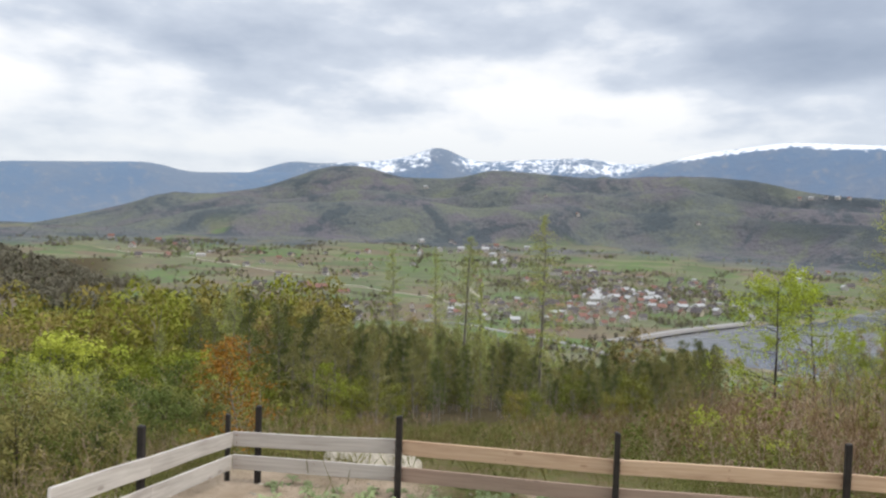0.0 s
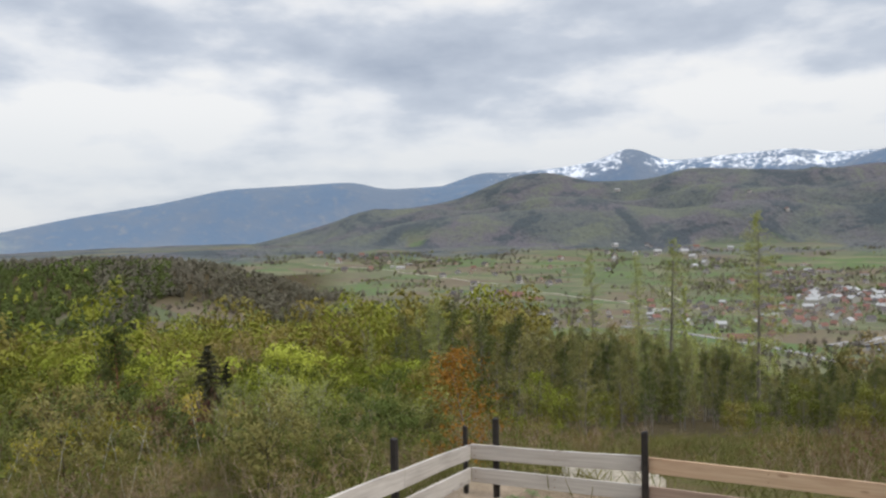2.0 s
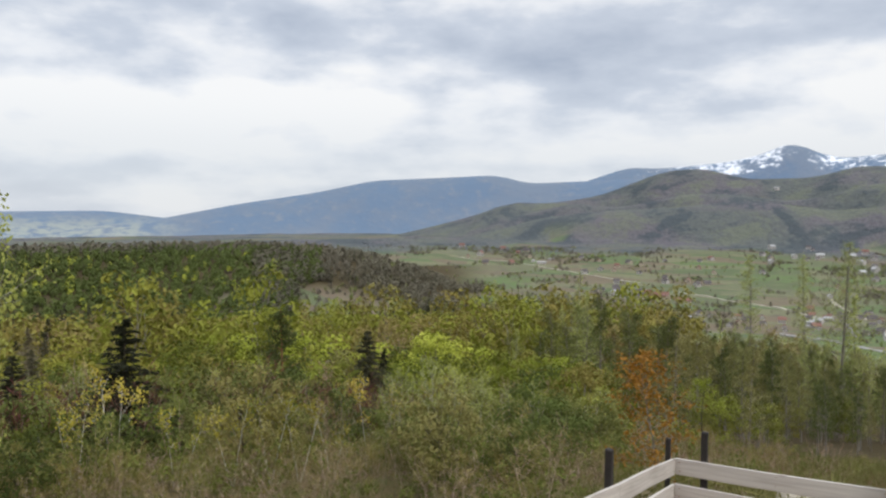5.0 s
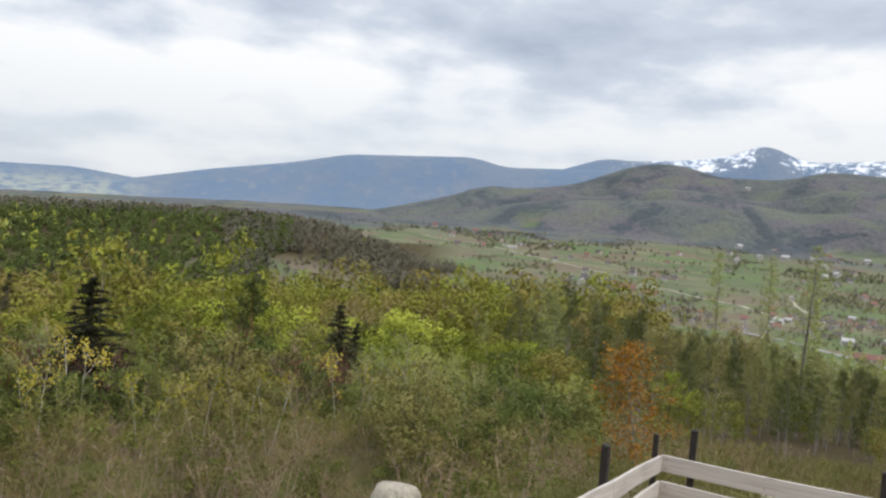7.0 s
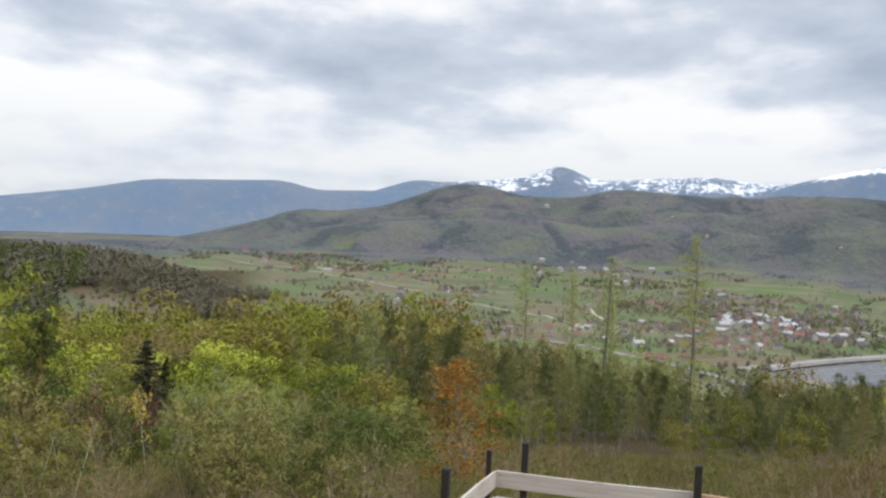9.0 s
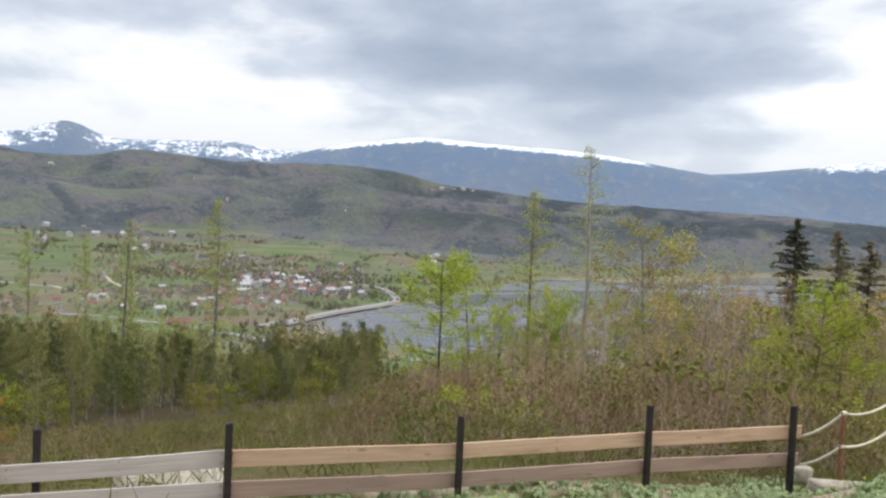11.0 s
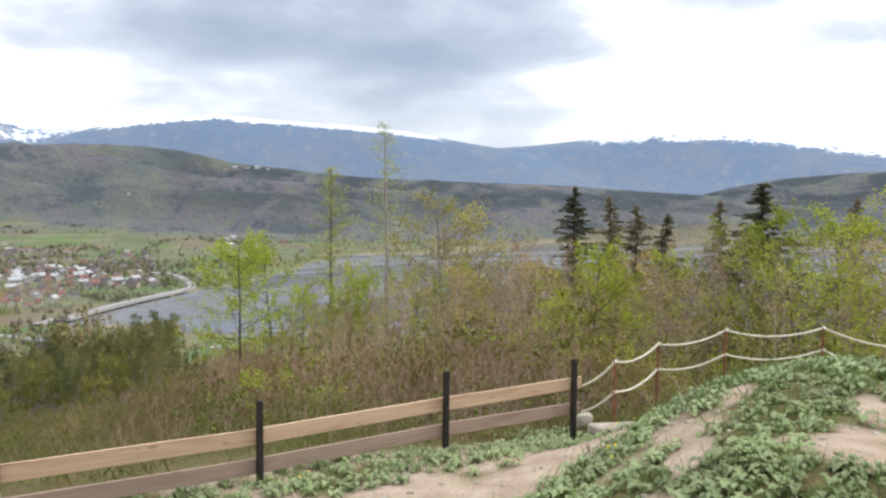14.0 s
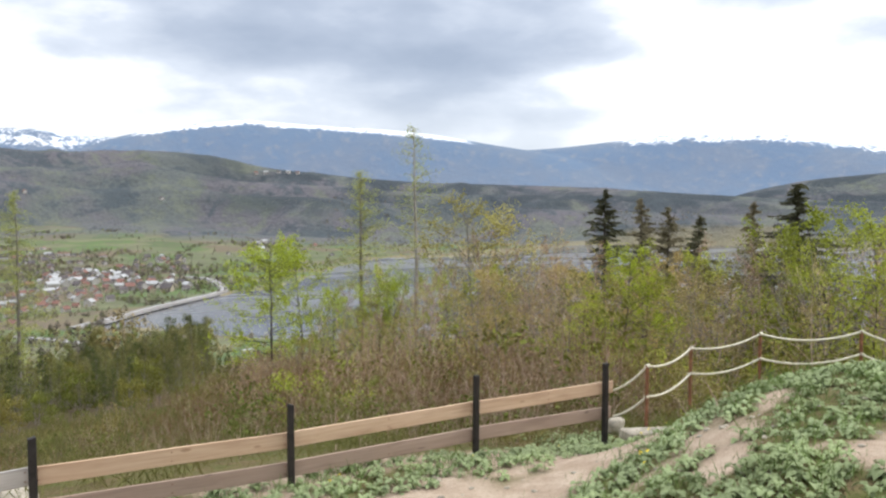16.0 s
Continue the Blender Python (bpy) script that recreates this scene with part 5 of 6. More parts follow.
rows_of(T_SPROUT, 34, 136, (-60, 2), (13, 42), (0.4, 1.0), "low shrub in bright yellow-green leaf", "shrub", SCRUB, clear_of_fence, 2.4, 2.0, 0.6)
# taller growth on the nearer slope
SLOPE = "slope trees"
for a, r, el, k in ((-23.5, 52, -7.0, 0), (-25.2, 56, -6.2, 1), (-28.6, 50, -4.8, 2), (-32.6, 46, -3.6, 0), (-34.0, 48, -2.8, 1), (-39.5, 44, -2.6, 2), (-41.5, 46, -2.2, 1)):
    landmark(T_BARE[k], 8, a, r, el, "slender bare tree with brown twigs and few leaves", "tree", SLOPE, widen=1.1)
for a, r, el, k in ((-24.4, 60, -6.4, 2), (-28.0, 54, -6.0, 0), (-31.5, 52, -5.2, 1), (-36.4, 40, -4.8, 2), (-52.5, 34, -3.4, 0)):
    landmark(T_FRESH[k], 9, a, r, el, "young beech with fresh green leaves", "tree", "young beeches", widen=0.75)
rows_of(T_BARE, 170, 104, (-66, -10), (20, 64), (0.45, 0.9), "slender bare tree with brown twigs and few leaves", "tree", SLOPE, None, 8.0)
rows_of(T_OLIVE, 48, 105, (-66, -16), (22, 66), (0.45, 0.9), "young tree with sparse olive leaves", "tree", SLOPE, None, 8.0)
rows_of(T_OLIVE, 34, 125, (-66, -33), (28, 56), (0.7, 1.2), "young tree with sparse olive leaves", "tree", SLOPE, None, 8.0, 3.0)
rows_of(T_BARE, 60, 126, (-66, -33), (28, 56), (0.7, 1.2), "slender bare tree with brown twigs and few leaves", "tree", SLOPE, None, 8.0, 3.0)
rows_of(T_FRESH, 26, 106, (-66, -10), (24, 66), (0.3, 0.75), "young beech with fresh green leaves", "tree", "young beeches", None, 9.0)
rows_of(T_PALE, 26, 122, (16, 66), (15, 34), (0.35, 0.85), "young birch with pale green leaves", "tree", "young birches", clear_of_fence, 7.0)
rows_of(T_YELLOW, 4, 123, (30, 66), (14, 22), (0.6, 0.9), "maple sapling with pale stems and yellow blossom", "tree", "maple saplings", clear_of_fence, 5.0)
rows_of(T_BARE, 60, 107, (-12, 66), (22, 66), (0.3, 0.65), "slender bare tree with brown twigs and few leaves", "tree", SLOPE, None, 8.0)
rows_of(T_ROUND_OLIVE, 80, 108, (14, 68), (30, 100), (0.5, 1.1), "round-headed young tree with olive leaves", "tree", SLOPE, None, 8.0, 3.0, 1.2)
rows_of(T_ROUND_OLIVE, 36, 128, (13, 68), (16, 40), (0.28, 0.6), "bushy young tree with olive leaves", "tree", SLOPE, None, 8.0, 3.0, -2.5)
rows_of(T_ROUND_DEEP, 56, 129, (13, 68), (18, 50), (0.28, 0.6), "bushy young tree in deep green leaf", "tree", SLOPE, None, 8.0, 3.0, -2.5)
rows_of(T_ROUND, 14, 130, (13, 68), (20, 46), (0.28, 0.55), "bushy young tree in yellow-green leaf", "tree", SLOPE, None, 8.0, 3.0)
rows_of(T_ROUND_DEEP, 60, 124, (14, 68), (30, 90), (0.4, 0.9), "round-headed tree in deep green leaf", "tree", SLOPE, None, 8.0, 3.0, 0.6)
rows_of(T_ROUND, 75, 109, (14, 68), (34, 100), (0.5, 1.1), "round-headed young tree in yellow-green leaf", "tree", SLOPE, None, 8.0, 3.0, 1.2)
rows_of(T_ROUND_OLIVE, 26, 134, (-12, 18), (34, 70), (0.3, 0.6), "bushy young tree with olive leaves", "tree", SLOPE, None, 8.0, 3.0, 4.5)
rows_of(T_PINE, 52, 131, (-3, 16), (38, 64), (0.3, 0.7), "pine with bare stem and dark crown", "tree", "pines", None, 14.0, 3.0, 6.6)
rows_of(T_PINE, 50, 140, (-14, -3), (38, 64), (0.2, 0.6), "pine with bare stem and dark crown", "tree", "pines", None, 14.0, 2.5, 4.2)
rows_of(T_PINE, 150, 141, (-15, -3), (58, 125), (0.4, 0.8), "pine with bare stem and dark crown", "tree", "pines", None, 14.0, 2.0, 4.7)
rows_of(T_PINE, 200, 110, (-3, 25), (58, 125), (0.5, 0.85), "pine with bare stem and dark crown", "tree", "pines", lambda a, r, x, y, g: g.uniform(13, 26, len(a)) > a, 14.0, 2.4, 7.0)
rows_of(T_LARCH, 36, 111, (-2, 28), (50, 150), (0.5, 0.75), "larch with fresh green needles", "tree", LARCHES, None, 18.0, 2.2, 7.6)
rows_of(T_SPRUCE, 14, 112, (30, 66), (45, 110), (0.55, 0.95), "dark green spruce with sweeping boughs", "tree", SPR, None, 12.0, 2.0, 1.2)

# ---------------------------------------------------------------- woods too dense to count
W_BROAD = [lobed(k, 11, 4.2, 13, 900, 0.56) for k in (201, 202, 203)]
W_BARE = [lobed(k, 11, 3.6, 12, 640, 0.46) for k in (204, 205)]
W_CONE = [spruce(k, 15, 2.8, 0.45, 1.3, False) for k in (206, 207)]
W_PINE = [pine(k, 13, 2.4, 0.5, 1.0, 0.5, False) for k in (208, 209)]
W_LARCH = [larch(k, 15, 2.5, 0.42, 0.8, 0.1, False) for k in (210, 211)]


W_THICKET = [broadleaf(k, 2.4, 1.3, 120, 0.42, 0.05, 6, 3, 0.02, 0.1, 3, narrow=0.05, fine=False) for k in (212, 213)]
W_BUSH = [lobed(k, 2.2, 1.3, 6, 130, 0.17) for k in (214, 215)]


def patchy(seed, size, lo, hi):
    def keep(a, r, x, y, g):
        n = fractal(x, y, size, 3, seed)
        return (n > lo) & (n < hi)
    return keep


def low(spots, native, slack, offset=0.0):
    """Keep only plants that stay under the height limit of their bearing, shrinking those that would not."""
    out = []
    g = random.Random(9)
    for x, y, z, s in spots:
        rr, a = math.hypot(x, y), math.degrees(math.atan2(-x, y))
        s = min(s, (EYE_Z + rr * math.tan(radians(float(view_limit(a, rr)) + offset - g.uniform(0, slack))) - z) / native)
        if s > 0.2:
            out.append((x, y, z, s))
    return out


mass("wood_broadleaf", W_BROAD, scatter(301, 350, (17, 72), (80, 330), patchy(5, 70, -0.25, 1), (0.6, 1.35)), B_GREY, L_MOSS,
     "dense young broadleaf wood in fresh yellow-green leaf", "woodland", seed=1)
mass("wood_olive", W_BROAD, scatter(302, 350, (14, 72), (78, 340), patchy(6, 80, -0.2, 1), (0.6, 1.4)), B_GREY, L_OLIVE,
     "dense broadleaf wood in olive young leaf", "woodland", seed=2)
mass("wood_bare", W_BARE, scatter(303, 210, (-14, 72), (80, 330), patchy(7, 80, -0.1, 1), (0.8, 1.2)), B_TWIG, L_SCRUB,
     "broadleaf wood still bare and brown", "woodland", seed=3)
mass("wood_red", W_BARE, scatter(304, 26, (16, 45), (120, 220), patchy(8, 50, 0.0, 1), (0.8, 1.1)), B_TWIG, L_RED, "dark red budding trees", "woodland", seed=4)
mass("wood_larch", W_LARCH, scatter(305, 230, (-4, 40), (110, 330), patchy(9, 90, -0.2, 1), (0.8, 1.2)), B_GREY, L_LARCH, "larch wood in new green needles", "woodland", seed=5)
mass("wood_pine", W_PINE, low(scatter(306, 230, (-14, 14), (100, 300), patchy(10, 60, -0.35, 1), (0.6, 0.85)), 13, 1.5, 5.0), B_DARK, L_PINE, "dense dark pine wood", "woodland", seed=6)
mass("wood_spruce", W_CONE, scatter(307, 400, (24, 74), (240, 360), patchy(11, 90, -0.3, 1), (0.8, 1.15)), B_DARK, L_SPRUCE, "band of dark spruce wood", "woodland", seed=7)



mass("thicket_brown", W_THICKET, low(scatter(341, 1000, (-66, 12), (16, 84), None, (0.5, 1.2)), 2.4, 1.8, 0.3), B_TWIG, L_TWIG, "brown twiggy thicket on the slope", "thicket", seed=24)
mass("scrub_brown", W_THICKET, low(scatter(343, 380, (-50, 15), (11.5, 28), clear_of_fence, (0.3, 0.7)), 2.4, 1.8, 0.3), B_TWIG, L_SCRUB, "reddish-brown twiggy scrub behind the fence", "thicket", seed=26)
mass("scrub_green", W_BUSH, low(scatter(344, 300, (-50, 15), (11.5, 30), clear_of_fence, (0.2, 0.55)), 2.2, 1.8, 0.3), B_TWIG, L_SHRUB, "low green undergrowth behind the fence", "thicket", seed=27)
def brink(a, r, x, y, g):
    return x < -3.3


mass("brink_brown", W_THICKET, scatter(345, 420, (17, 68), (7.0, 17), brink, (0.15, 0.36)), B_TWIG, L_SCRUB, "reddish-brown twiggy scrub on the brink", "thicket", seed=28)
mass("brink_green", W_BUSH, scatter(346, 420, (17, 68), (7.0, 18), brink, (0.16, 0.42)), B_TWIG, L_SHRUB, "low green undergrowth on the brink", "thicket", seed=29)
mass("thicket_green", W_BUSH, low(scatter(342, 520, (-66, 26), (16, 90), patchy(12, 22, -0.1, 1), (0.5, 1.3)), 2.2, 1.8, 1.0), B_TWIG, L_OLIVE, "olive green undergrowth on the slope", "thicket", seed=25)
# far tufts: crowns of a few dozen blades
def tuft(seed, h, w_, n, blade, dome=0.0):
    w = Wood(seed)
    g = w.rng
    w.limb([(0, 0, -0.5), (0, 0, h * 0.5)], 0.25, 0.15, 3)
    t = g.uniform(0, 1, n)
    an = g.uniform(0, 6.28, n)
    rr = w_ * np.sin(np.clip(t * 0.9 + 0.12, 0, 1) * np.pi) ** 0.6 * g.uniform(0.4, 1, n)
    face = np.stack([np.cos(an), np.sin(an), (t - 0.35) * 2.2 + dome], 1)
    w.leaves(np.stack([rr * np.cos(an), rr * np.sin(an), h * (0.12 + 0.88 * t)], 1), blade, blade * 0.75, 0, None, face)
    return w


def cone_tuft(seed, h, w_, n, blade):
    w = Wood(seed)
    g = w.rng
    w.limb([(0, 0, -0.5), (0, 0, h)], 0.25, 0.05, 3)
    t = g.uniform(0, 1, n)
    an = g.uniform(0, 6.28, n)
    rr = w_ * (1.02 - t) * g.uniform(0.5, 1, n)
    w.leaves(np.stack([rr * np.cos(an), rr * np.sin(an), h * (0.08 + 0.92 * t)], 1), blade, blade * 0.5, 0, (0, 0, -0.5))
    return w


F_ROUND = [tuft(k, 10, 4.6, 26, 3.5, 0.7) for k in (221, 222, 223)]
F_CANOPY = [tuft(k, 10, 6.0, 14, 4.2, 1.6) for k in (227, 228, 229)]
F_CONE = [cone_tuft(k, 16, 3.0, 34, 3.0) for k in (224, 225)]


def on_left_wood(a, r, x, y, g):
    edge = 1130 + 70 * fractal(x, y, 120, 3, 71)
    return ((r > edge) & (a > 30 + 5 * fractal(x, y, 90, 3, 73))) | (a > 44.0 + 4 * fractal(x, y, 150, 3, 72) + (r - 800) * -0.004)


mass("hill_wood_green", F_ROUND, scatter(311, 6000, (40, 74), (420, 1380), on_left_wood, (0.8, 1.3)), B_GREY, L_FARGREEN, "far broadleaf wood in young leaf on a low hill", "woodland", seed=11)
mass("hill_wood_fresh", F_ROUND, scatter(315, 450, (42, 74), (420, 1300), on_left_wood, (0.8, 1.2)), B_GREY, L_FRESH, "far broadleaf wood in fresh leaf on a low hill", "woodland", seed=12)
mass("hill_wood_bare", F_ROUND, scatter(312, 3000, (26, 74), (1040, 1480), lambda a, r, x, y, g: on_left_wood(a, r, x, y, g) & ((a < 45) | (r > 1330)), (1.0, 1.6)), B_TWIG, L_FARBARE, "far bare brown wood along the crest of a low hill", "woodland", seed=13)
mass("hill_wood_dark", F_CONE, scatter(313, 240, (36, 74), (900, 1480), on_left_wood, (0.7, 1.0)), B_DARK, L_SPRUCE, "scattered dark conifers in the hill wood", "woodland", seed=14)


def hedges(a, r, x, y, g):
    n = fractal(x, y, 260, 4, 81)
    m = np.abs(fractal(x, y, 210, 3, 82))
    return ((m < 0.06) | (n > 0.14) | (g.uniform(size=len(x)) < 0.02)) & (lake_depth(r, a) < -12)


mass("valley_trees_bare", F_ROUND, scatter(321, 13000, (-22, 47), (720, 2500), hedges, (0.35, 0.85)), B_TWIG, L_VALLEY, "bare brown hedges and copses in the valley", "woodland", seed=15)
mass("valley_trees_green", F_ROUND, scatter(322, 8000, (-26, 47), (660, 2500), hedges, (0.35, 0.85)), B_GREY, L_FARGREEN, "green hedges and copses in the valley", "woodland", seed=16)


def below_dam(a, r, x, y, g):
    return lake_depth(r, a) < -8


mass("village_trees", F_ROUND, scatter(326, 1300, (-14.5, 6), (980, 2000), None, (0.35, 0.75)), B_TWIG, L_VALLEY, "garden trees between the village houses", "woodland", seed=20)
mass("dam_trees", F_ROUND, scatter(323, 420, (-24, 8), (560, 900), below_dam, (0.4, 0.8)), B_GREY, L_FARGREEN, "young trees below the dam", "woodland", seed=17)
mass("dam_pines", F_CONE, scatter(324, 300, (-24, 12), (330, 620), below_dam, (0.5, 0.8)), B_DARK, L_PINE, "dark conifers on the lower slope", "woodland", seed=18)
mass("shore_trees", F_ROUND, scatter(325, 900, (-68, -24), (1500, 2950), below_dam, (0.5, 0.9)), B_TWIG, L_VALLEY, "bare trees along the far shore", "woodland", seed=19)


def wooded(a, r, x, y, g):
    e = fractal(x, y, 380, 5, 57)
    return (land(x, y) + 34 * e > -92) & (r + 260 * e > 2400) & (lake_depth(r, a) < -10) & ((fractal(x, y, 260, 4, 58) < 0.29) | (land(x, y) > -10))


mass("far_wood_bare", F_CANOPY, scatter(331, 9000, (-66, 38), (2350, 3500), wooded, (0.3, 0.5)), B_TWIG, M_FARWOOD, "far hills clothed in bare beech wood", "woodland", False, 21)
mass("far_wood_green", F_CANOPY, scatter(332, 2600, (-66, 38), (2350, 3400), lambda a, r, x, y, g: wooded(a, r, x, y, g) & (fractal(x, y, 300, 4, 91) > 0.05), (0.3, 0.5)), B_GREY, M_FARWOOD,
     "far hills with young green birch wood", "woodland", False, 22)

# ---------------------------------------------------------------- the village
def gable(sx, sy, h, rise):
    bm = bmesh.new()
    pts = [(-sx / 2, -sy / 2, -2), (sx / 2, -sy / 2, -2), (sx / 2, sy / 2, -2), (-sx / 2, sy / 2, -2),
           (-sx / 2, -sy / 2, h), (sx / 2, -sy / 2, h), (sx / 2, sy / 2, h), (-sx / 2, sy / 2, h), (-sx / 2, 0, h + rise), (sx / 2, 0, h + rise)]
    v = [bm.verts.new(p) for p in pts]
    for f in ((0, 1, 5, 4), (2, 3, 7, 6), (1, 2, 6, 9, 5), (3, 0, 4, 8, 7), (0, 3, 2, 1)):
        bm.faces.new([v[i] for i in f])
    return bm


def saddle(sx, sy, h, rise, over=0.6, thick=0.35):
    bm = bmesh.new()
    sx, k = sx + over * 2, 1 + over * 2 / sy
    sec = [(-sy / 2 * k, h - rise * (k - 1)), (0, h + rise + 0.05), (sy / 2 * k, h - rise * (k - 1))]
    sec = sec + [(y, z + thick) for y, z in reversed(sec)]
    a = [bm.verts.new((-sx / 2, y, z)) for y, z in sec]
    b = [bm.verts.new((sx / 2, y, z)) for y, z in sec]
    n = len(sec)
    for i in range(n):
        bm.faces.new((a[i], a[(i + 1) % n], b[(i + 1) % n], b[i]))
    bm.faces.new(a[::-1])
    bm.faces.new(b)
    return bm


def make_house(sx, sy, h, rise, wall, roof, label, windows=3):
    ob = thing("house", (0, 0, 0), label, "house", "houses in the valley")
    part("wall", gable(sx, sy, h, rise), wall, ob)
    rf = part("roof", saddle(sx, sy, h, rise), roof, ob)
    part("chimney", box(0.8, 0.8, 1.8, 0, (sx * 0.2, sy * 0.12, h + rise + 0.3)), M_SLATE, rf)
    for side in (-1, 1):
        for i in range(windows):
            x = (i + 0.5) / windows * sx - sx / 2
            part("window", box(1.3, 0.12, 1.5, 0, (x, side * (sy / 2 + 0.03), h * 0.55)), M_PANE, ob)
    return ob


HOUSES = [make_house(11, 9, 5.6, 4.0, M_WHITE, M_TILE, "white rendered house with a red tiled roof"),
          make_house(10, 8.5, 4.2, 4.2, M_CREAM, M_TILE, "cream rendered house with a red tiled roof", 3),
          make_house(12, 9, 5.8, 3.8, M_WHITE, M_SLATE, "white rendered house with a dark roof"),
          make_house(9, 8, 3.4, 3.6, M_WHITE, M_SLATE, "low white cottage with a dark roof", 2),
          make_house(14, 9, 6.0, 3.0, M_WHITE, M_PALEROOF, "white house with a pale metal roof", 4),
          make_house(12, 9, 4.4, 4.6, M_CREAM, M_SLATE, "cream house under a steep dark roof", 3)]
BARN = make_house(26, 10, 4.5, 4.0, M_CREAM, M_TILE, "long farm building with a red tiled roof", 5)
BLOCK = make_house(34, 13, 9.0, 2.4, M_WHITE, M_TILE, "long white block with rows of windows", 7)
HALL = make_house(30, 16, 7.0, 2.0, M_WHITE, M_PALEROOF, "large white hall with a pale roof", 5)
USED = []


def settle(ob, a, r, turn, size=1.0):
    x, y = polar(a, r)
    m = Matrix.Translation((x, y, height(x, y) - 0.2)) @ pose(0, 0, 0, 0, 0, turn) @ Matrix.Scale(size, 4)
    if ob in USED:
        return copy_thing(ob, m)
    USED.append(ob)
    ob.matrix_basis = m
    return ob


def hamlet(seed, n, a_range, r_range, kinds, gap=26, size=(0.85, 1.2)):
    g = random.Random(seed)
    got = []
    tries = 0
    while len(got) < n and tries < n * 30:
        tries += 1
        a, r = g.uniform(*a_range), g.uniform(*r_range)
        x, y = polar(a, r)
        if float(lake_depth(np.array([r]), np.array([a]))[0]) > -25 or any(math.hypot(x - p, y - q) < gap for p, q in got):
            continue
        got.append((x, y))
        settle(g.choice(kinds), a, r, g.choice((8, 98, 20, 110, 65, 150)) + g.uniform(-12, 12), g.uniform(*size))


hamlet(12, 44, (-10.5, -5.0), (1330, 1540), HOUSES + [HOUSES[0], HOUSES[1], HOUSES[4]], 14, (0.8, 1.15))
hamlet(1, 90, (-14.0, -3.0), (1280, 1900), HOUSES + [HOUSES[2], HOUSES[5]], 18, (0.75, 1.1))
hamlet(10, 46, (-9.5, -2.0), (1030, 1290), HOUSES + [HOUSES[0], HOUSES[1]], 18, (0.65, 0.95))
hamlet(11, 22, (-14.2, -9.5), (1210, 1330), HOUSES, 22)
hamlet(2, 44, (-3.5, 5.5), (1000, 1300), HOUSES, 22, (0.6, 0.85))
hamlet(3, 22, (-1, 9), (1950, 2620), HOUSES, 40, (1.0, 1.4))
hamlet(4, 20, (4.5, 13.5), (1010, 1180), HOUSES, 24, (0.6, 0.85))
hamlet(5, 20, (11, 21), (1620, 2250), HOUSES, 40, (1.0, 1.3))
hamlet(6, 9, (15.5, 20), (1330, 1520), HOUSES, 32)
hamlet(7, 12, (-25, -16.8), (1900, 2500), HOUSES, 40, (1.0, 1.3))
hamlet(8, 16, (-6, 4), (1500, 1950), HOUSES, 40)
hamlet(9, 9, (24, 35), (2000, 2500), HOUSES, 60, (1.1, 1.5))
for a, r, t in ((15.3, 1400, 20), (14.9, 1430, 25), (14.5, 1370, 110), (13.4, 1340, 10), (-1.0, 900, 5), (-3.2, 930, 100)):
    settle(BARN, a, r, t)
for a, r, t in ((-6.2, 1900, 15), (-8.6, 1860, 12), (-7.2, 1760, 100), (-11.0, 1700, 5), (-5.0, 2050, 60), (-8.0, 1440, 95), (-6.4, 1500, 8), (-9.6, 1420, 12), (-10.8, 1480, 100)):
    settle(BLOCK, a, r, t, 0.75)
for a, r, t in ((23.6, 2060, 30), (24.2, 2100, 110), (22.9, 2140, 20), (-12.2, 1310, 15), (-18.3, 690, 20), (-4.2, 1960, 80)):
    settle(HALL, a, r, t, 0.8 if r > 800 else 0.55)


def upslope(a, el, r0=2450, r1=3480):
    """Distance at which the hillside first reaches an elevation seen from the terrace."""
    for r in np.arange(r0, r1, 8.0):
        x, y = polar(a, r)
        if math.degrees(math.atan2(height(x, y) - EYE_Z, r)) > el:
            return float(r)
    return r1


for a, el, k in ((-19.0, 2.15, 0), (-19.7, 2.2, 4), (-20.6, 2.25, 2), (-21.3, 2.25, 4), (-22.0, 2.2, 0), (7.4, 2.35, 4), (-1.6, 2.0, 3), (-4.0, 0.6, 0), (-12.5, 0.2, 2)):
    settle(HOUSES[k], a, upslope(a, el), 10 + a * 20, 1.15)


def build_church():
    ob = thing("church", (0, 0, 0), "white village church with a tall tower and dark roof", "church")
    x, y = polar(-2.6, 1860)
    ob.matrix_basis = Matrix.Translation((x, y, height(x, y)))
    part("nave", gable(26, 12, 9, 7), M_WHITE, ob)
    part("roof", saddle(26, 12, 9, 7), M_SLATE, ob)
    tw = part("tower", box(7, 7, 26, 0, (-15, 0, 12)), M_WHITE, ob)
    bm = bmesh.new()
    bmesh.ops.create_cone(bm, segments=8, radius1=5, radius2=0.3, depth=10, cap_ends=True)
    bmesh.ops.translate(bm, vec=(-15, 0, 30), verts=bm.verts)
    part("spire", bm, M_SLATE, tw)


build_church()


def build_parapet():
    """Low concrete wall on the lake side of the dam road."""
    V, F = [], []
    pts = DAM[8:70]
    for i, p in enumerate(pts):
        d = (pts[min(i + 1, len(pts) - 1)] - pts[max(i - 1, 0)]).normalized()
        n = Vector((d.y, -d.x, 0)) * 5.6
        z = max(height(p.x, p.y), LAKE_Z + 1) + 2.6
        for o, dz in ((0, -0.5), (0.6, -0.5), (0.6, 1.2), (0, 1.2)):
            q = p + n + n.normalized() * o
            V.append((q.x, q.y, z + dz))
    for i in range(len(pts) - 1):
        for k in range(4):
            F.append((i * 4 + k, i * 4 + (k + 1) % 4, i * 4 + 4 + (k + 1) % 4, i * 4 + 4 + k))
    tagged(new("dam_parapet", mesh_np("dam_parapet", V, F, M_WHITE, smooth_faces=False)), "pale concrete parapet along the dam", "wall", kind="structure")


build_parapet()

